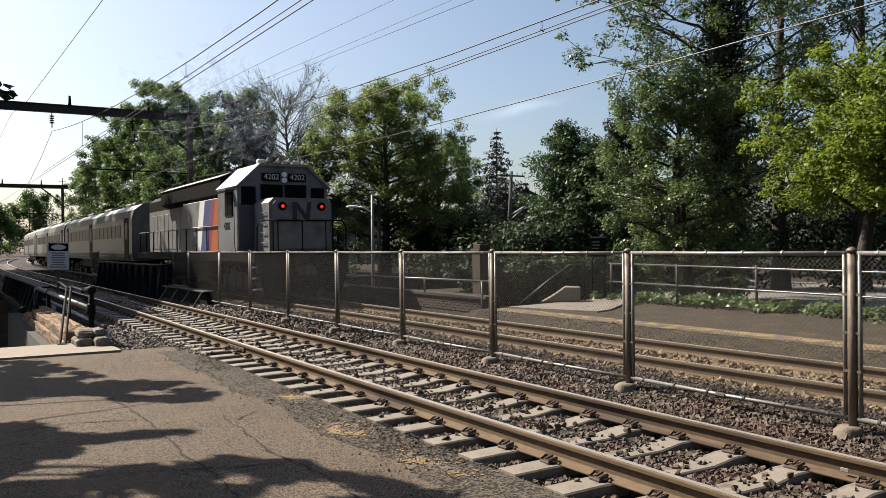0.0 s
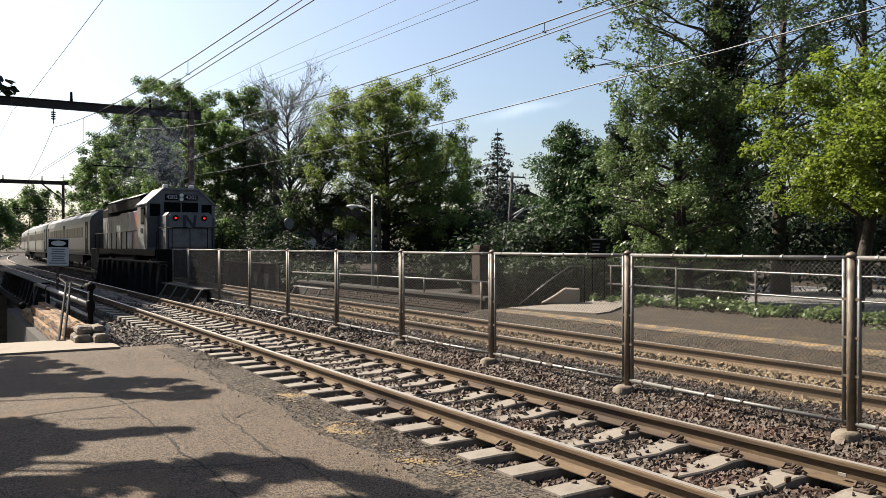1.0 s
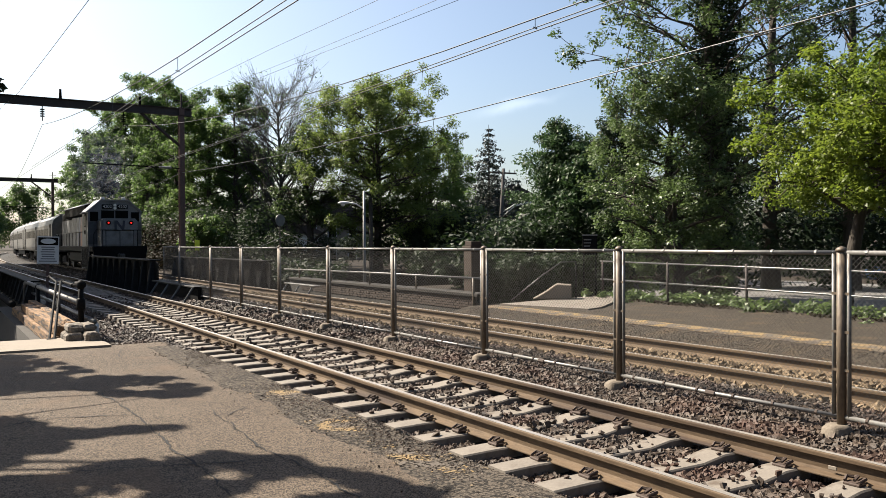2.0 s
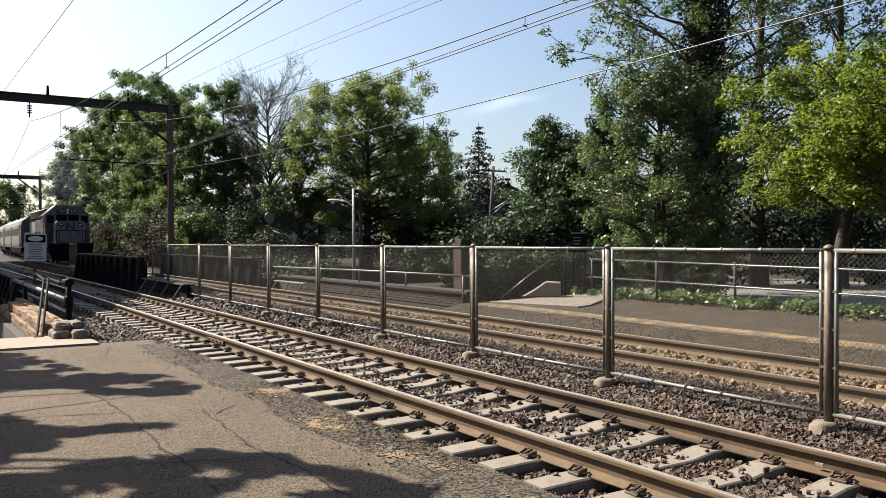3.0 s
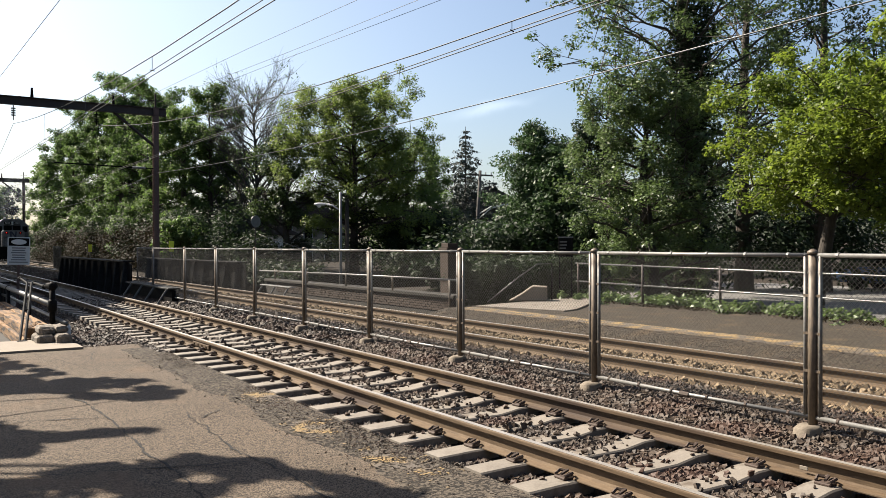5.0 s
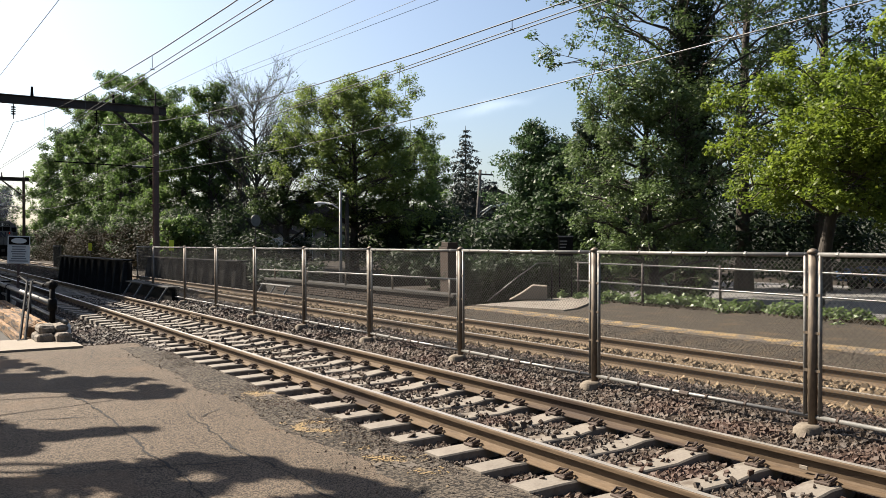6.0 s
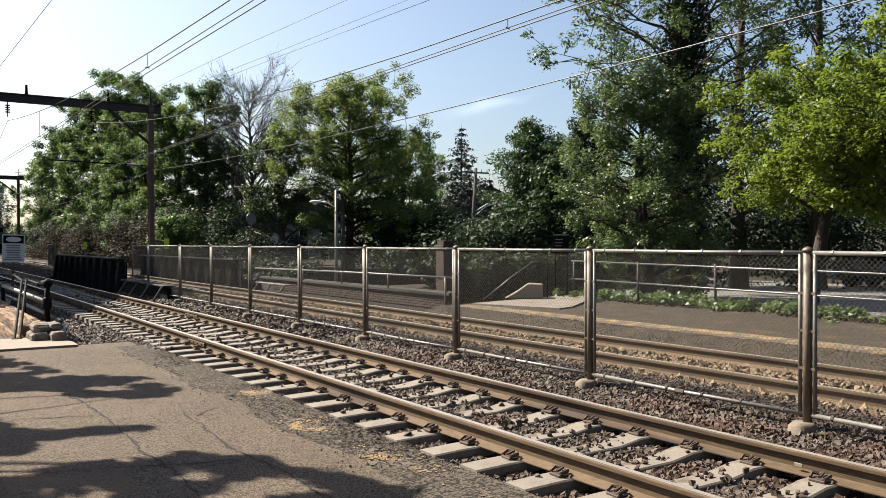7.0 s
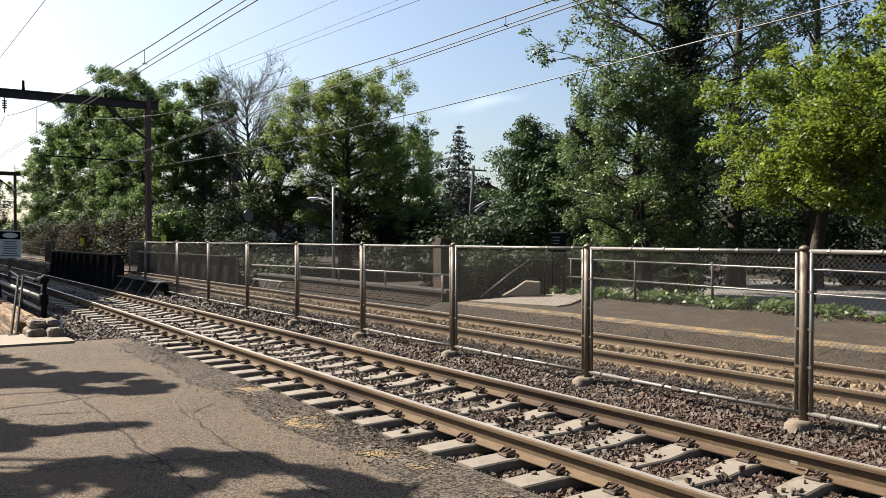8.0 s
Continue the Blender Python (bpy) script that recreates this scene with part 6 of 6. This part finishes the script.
def coach():
    g = thing("passenger_coach", Matrix.Identity(4), "brushed silver passenger coach with dark windows", "railway coach", "coaches of the train")
    wheels = bogie(g, 3.6, 0.42, 2.6) + bogie(g, 22.0, 0.42, 2.6)
    bm = B()
    prism(bm, [(-1.5, 1.05), (1.5, 1.05), (1.57, 1.4), (1.57, 3.1), (1.45, 3.5), (1.05, 3.8), (0.5, 3.92), (-0.5, 3.92), (-1.05, 3.8), (-1.45, 3.5), (-1.57, 3.1), (-1.57, 1.4)], "y", 0.25, 25.4)
    body = part("body", bm, "coach", g)
    bm = B()
    box(bm, -1.2, 1.2, 6.0, 19.6, 0.5, 1.05, 0.05)
    part("underfloor_gear", bm, "loco black", g)
    for s in (-1, 1):
        lo, hi = min(s * 1.57, s * 1.585), max(s * 1.57, s * 1.585)
        for k in range(7):
            for y0 in (3.2 + k * 1.3, 14.1 + k * 1.3):
                bm = B()
                box(bm, lo, hi, y0, y0 + 1.1, 2.2, 2.85, 0.006)
                part("window", bm, "glass", body)
        for y0 in (1.0, 12.4, 23.4):
            bm = B()
            box(bm, min(s * 1.56, s * 1.576), max(s * 1.56, s * 1.576), y0, y0 + 1.2, 1.12, 3.15, 0.006)
            d = part("door", bm, "loco black", body, "dark recessed passenger door")
            bm = B()
            box(bm, min(s * 1.577, s * 1.583), max(s * 1.577, s * 1.583), y0 + 0.3, y0 + 0.9, 2.1, 2.9)
            part("door_window", bm, "glass", d)
        bm = B()
        for z in (1.25, 1.5, 1.75, 1.98, 3.0):
            box(bm, min(s * 1.57, s * 1.578), max(s * 1.57, s * 1.578), 2.3, 12.3, z, z + 0.04)
            box(bm, min(s * 1.57, s * 1.578), max(s * 1.57, s * 1.578), 13.7, 23.3, z, z + 0.04)
        part("side_ribs", bm, "coach", body)
    for y0, y1 in ((0.0, 0.25), (25.4, 25.65)):
        bm = B()
        box(bm, -0.6, 0.6, y0, y1, 1.15, 3.4, 0.03)
        part("gangway", bm, "loco black", g)
    for k in range(3):
        bm = B()
        box(bm, -0.7, 0.7, 4 + k * 7, 6.5 + k * 7, 3.9, 4.05, 0.04)
        part("roof_unit", bm, "galv", g)
    return g, wheels


loco, loco_wheels = locomotive()
coach_a, wheels_a = coach()
coaches, coach_wheels = [coach_a], [wheels_a]
for k in range(2):
    c = copy_thing(coach_a, Matrix.Identity(4))
    coaches.append(c)
    coach_wheels.append([o for o in c.children if o.name.startswith("wheelset")])


# ---- exhaust ----
def smoke_material():
    m = bpy.data.materials.new("thin exhaust smoke")
    m.use_nodes = True
    n, ln = m.node_tree.nodes, m.node_tree.links
    n.remove(n["Principled BSDF"])
    clear, grey, ms = n.new("ShaderNodeBsdfTransparent"), n.new("ShaderNodeBsdfDiffuse"), n.new("ShaderNodeMixShader")
    grey.inputs["Color"].default_value = (0.46, 0.50, 0.55, 1)
    ms.inputs[0].default_value = 0.038
    ln.new(clear.outputs[0], ms.inputs[1])
    ln.new(grey.outputs[0], ms.inputs[2])
    ln.new(ms.outputs[0], n["Material Output"].inputs["Surface"])
    return m


M["smoke"] = smoke_material()


def exhaust_smoke():
    """A thin plume of rigid puffs of small flecks that hangs over the hood and travels with the engine."""
    g = thing("exhaust_smoke", on_track(NOSE[0][1], 18), "thin blue grey diesel smoke over the locomotive", "smoke")
    rng = np.random.default_rng(21)
    for x, y, z, rx, ry, rz in ((0.1, 5.2, 5.2, 0.8, 1.2, 0.8), (0.5, 7.6, 6.3, 1.3, 2.0, 1.4), (1.0, 11.0, 7.6, 1.7, 2.6, 1.9), (1.4, 15.5, 8.4, 2.0, 3.2, 2.0), (0.9, 20.5, 7.6, 2.0, 3.0, 2.3)):
        flecks = np.array((x, y, z)) + rng.normal(size=(500, 3)) * np.array((rx, ry, rz)) * 0.5
        leaves("puff", flecks, [0.3] * 500, 420, 0.42, "smoke", g, rng, 0.9, False, 0.2)
    return g


smoke = exhaust_smoke()


# ---- small fittings on the near track ----
def rail_fittings():
    for y, x, top in ((14.2, NEAR - GAUGE / 2, track_near), (19.5, NEAR + GAUGE / 2, track_near)):
        bm = B()
        for s in (-1, 1):
            box(bm, x + s * 0.03 - 0.012, x + s * 0.03 + 0.012, y - 0.45, y + 0.45, -0.125, -0.06, 0.004)
            for k in range(4):
                yy = y - 0.33 + k * 0.22
                tube(bm, [(x + s * 0.03, yy, -0.092), (x + s * 0.062, yy, -0.092)], 0.018, 6)
        part("joint_bar", bm, "rust", top, "bolted joint bar on the rail web")
    bm = B()
    box(bm, NEAR + GAUGE / 2 - 0.05, NEAR + GAUGE / 2 - 0.042, 3.76, 3.83, -0.115, -0.085, 0.003)
    part("rail_tag", bm, "pale concrete", track_near, "small pale tag on the rail web")


rail_fittings()


# ---- ballast stones ----
def stones(name, n, spot, size, mat, label, seed, fine=True, kind="stuff"):
    """Broken stones laid on the bed, each a lump of its own shape."""
    rng = np.random.default_rng(seed)
    bm = B()
    if fine:
        bmesh.ops.create_cube(bm, size=1.5)
        bmesh.ops.triangulate(bm, faces=bm.faces)
    else:
        tips = [bm.verts.new(v) for v in ((1, 0, 0), (0, 1, 0), (-1, 0, 0), (0, -1, 0), (0, 0, 1), (0, 0, -1))]
        for k in range(4):
            bm.faces.new((tips[k], tips[(k + 1) % 4], tips[4]))
            bm.faces.new((tips[(k + 1) % 4], tips[k], tips[5]))
    bm.verts.index_update()
    bv = np.array([v.co[:] for v in bm.verts])
    bf = np.array([[v.index for v in f.verts] for f in bm.faces])
    bm.free()
    k = len(bv)
    pos = spot(rng, n)
    n = len(pos)
    sc = size * (0.45 + 0.95 * rng.random((n, 1, 1))) * (0.45 + 0.85 * rng.random((n, 1, 3)))
    jit = 1 + 0.5 * (rng.random((n, k, 1)) - 0.5)
    v = (bv[None] * jit + 0.5 * (rng.random((n, k, 3)) - 0.5)) * sc
    q = rng.normal(size=(n, 4))
    q /= np.linalg.norm(q, axis=1)[:, None]
    w, x, y, z = q.T
    R = np.stack([1 - 2 * (y * y + z * z), 2 * (x * y - z * w), 2 * (x * z + y * w), 2 * (x * y + z * w), 1 - 2 * (x * x + z * z), 2 * (y * z - x * w),
                  2 * (x * z - y * w), 2 * (y * z + x * w), 1 - 2 * (x * x + y * y)], 1).reshape(n, 3, 3)
    v = np.einsum("nij,nkj->nki", R, v) + pos[:, None]
    f = (bf[None] + (np.arange(n) * k)[:, None, None]).reshape(-1)
    me = bpy.data.meshes.new(name)
    me.vertices.add(n * k)
    me.vertices.foreach_set("co", v.astype(np.float32).ravel())
    m = len(f) // 3
    me.loops.add(3 * m)
    me.loops.foreach_set("vertex_index", f.astype(np.int32))
    me.polygons.add(m)
    me.polygons.foreach_set("loop_start", np.arange(0, 3 * m, 3, dtype=np.int32))
    me.update(calc_edges=True)
    me.shade_flat()
    me.materials.append(M[mat])
    return tagged(new(name, me), label, "ballast", kind=kind)


BX = np.array([3.2, 3.7, 4.0, 5.1, 6.3, 6.7, 7.2, 7.7, 8.2, 8.8, 9.3, 10.2, 10.9, 11.6, 12.2])
BZ = np.array([-0.42, -0.31, -0.275, -0.265, -0.26, -0.19, -0.13, -0.12, -0.15, -0.16, -0.165, -0.17, -0.19, -0.27, -0.40])


def lay(x0, x1, y0, y1, raise_by, near_bias=1.0):
    def spot(rng, n):
        x = rng.uniform(x0, x1, n)
        y = y0 + (y1 - y0) * rng.random(n) ** near_bias
        z = np.interp(x, BX, BZ) + raise_by + rng.uniform(-0.012, 0.012, n)
        ok = np.ones(n, bool)
        for c in (NEAR, FAR):
            for s in (-GAUGE / 2, GAUGE / 2):
                ok &= np.abs(x - c - s) > 0.095
        # keep most stones off the tops of the ties
        ph = np.abs((y - TIE0 + TIE / 2) % TIE - TIE / 2)
        u = np.abs(x - NEAR)
        on = (ph < 0.125) & (u < 1.3)
        keep = np.where(u < 0.36, 0.08, np.where(u < 0.55, 0.03, 0.006))
        ok &= ~on | (rng.random(n) < keep)
        z = np.where(on, np.where(u < 0.42, -0.195, -0.163), z)
        return np.stack([x, y, z], 1)[ok]
    return spot


stones("ballast_stones", 52000, lay(3.95, 8.3, 2.6, 9.0, 0.014), 0.0225, "stone", "dark grey broken ballast stones between the ties", 61)
stones("ballast_stones_behind", 6000, lay(3.95, 8.3, -6.0, 2.6, 0.014), 0.06, "stone", "dark grey broken ballast stones between the ties", 67, False)
stones("ballast_stones_middle", 30000, lay(3.95, 8.3, 9.0, 14.0, 0.014), 0.03, "stone", "dark grey broken ballast stones between the ties", 66, False)
stones("ballast_stones_far", 25000, lay(3.3, 8.3, 14.0, 31.2, 0.012), 0.044, "stone", "dark grey broken ballast stones along the track", 62, False)
stones("dusty_ballast", 24000, lay(8.2, 11.6, 4.0, 30.0, 0.026), 0.046, "dusty stone", "brown dusty ballast stones along the far track", 63, False)
stones("ballast_stones_beyond", 9000, lay(3.3, 11.8, 47.0, 80.0, 0.012), 0.075, "stone", "dark grey broken ballast stones beyond the bridge", 68, False)
stones("edge_gravel", 7000, lay(2.8, 4.0, 14.4, 19.5, 0.09), 0.032, "stone", "loose grey gravel at the apron corner", 64, False)


def loose_grit():
    def spot(rng, n):
        y = rng.uniform(2.5, 14.5, n)
        x = 3.9 - np.abs(rng.normal(size=n)) * 0.3
        return np.stack([x, y, np.full(n, -0.196)], 1)
    stones("loose_grit", 7000, spot, 0.009, "stone", "fine loose grit along the asphalt edge", 65, False)


loose_grit()


def platform_litter():
    """Crumbled asphalt, stones and dirt down the edge of the far platform."""
    def spot(rng, n):
        y = rng.uniform(3.0, 17.5, n)
        x = 10.8 + 1.0 * rng.random(n) ** 0.8
        return np.stack([x, y, np.minimum(-0.195 + (x - 10.75) * 0.215, 0.005) + 0.004], 1)
    stones("platform_litter", 6000, spot, 0.011, "stone", "brown crumbled asphalt and stones along the far platform edge", 69, False)


platform_litter()


def motions():
    walk(loco, [(t, on_track(y, 18)) for t, y in NOSE])
    walk(smoke, [(t, on_track(y, 18)) for t, y in NOSE])
    for k, c in enumerate(coaches):
        walk(c, [(t, on_track(y + 18.2 + k * 25.9, 25.6)) for t, y in NOSE])
    for wheels, r in [(loco_wheels, 0.51)] + [(w, 0.42) for w in coach_wheels]:
        for w in wheels:
            x, y, z = w.location
            walk(w, [(k / 30, pose(x, y, z, -math.degrees(13.75 * k / 30 / r))) for k in range(241)])


motions()
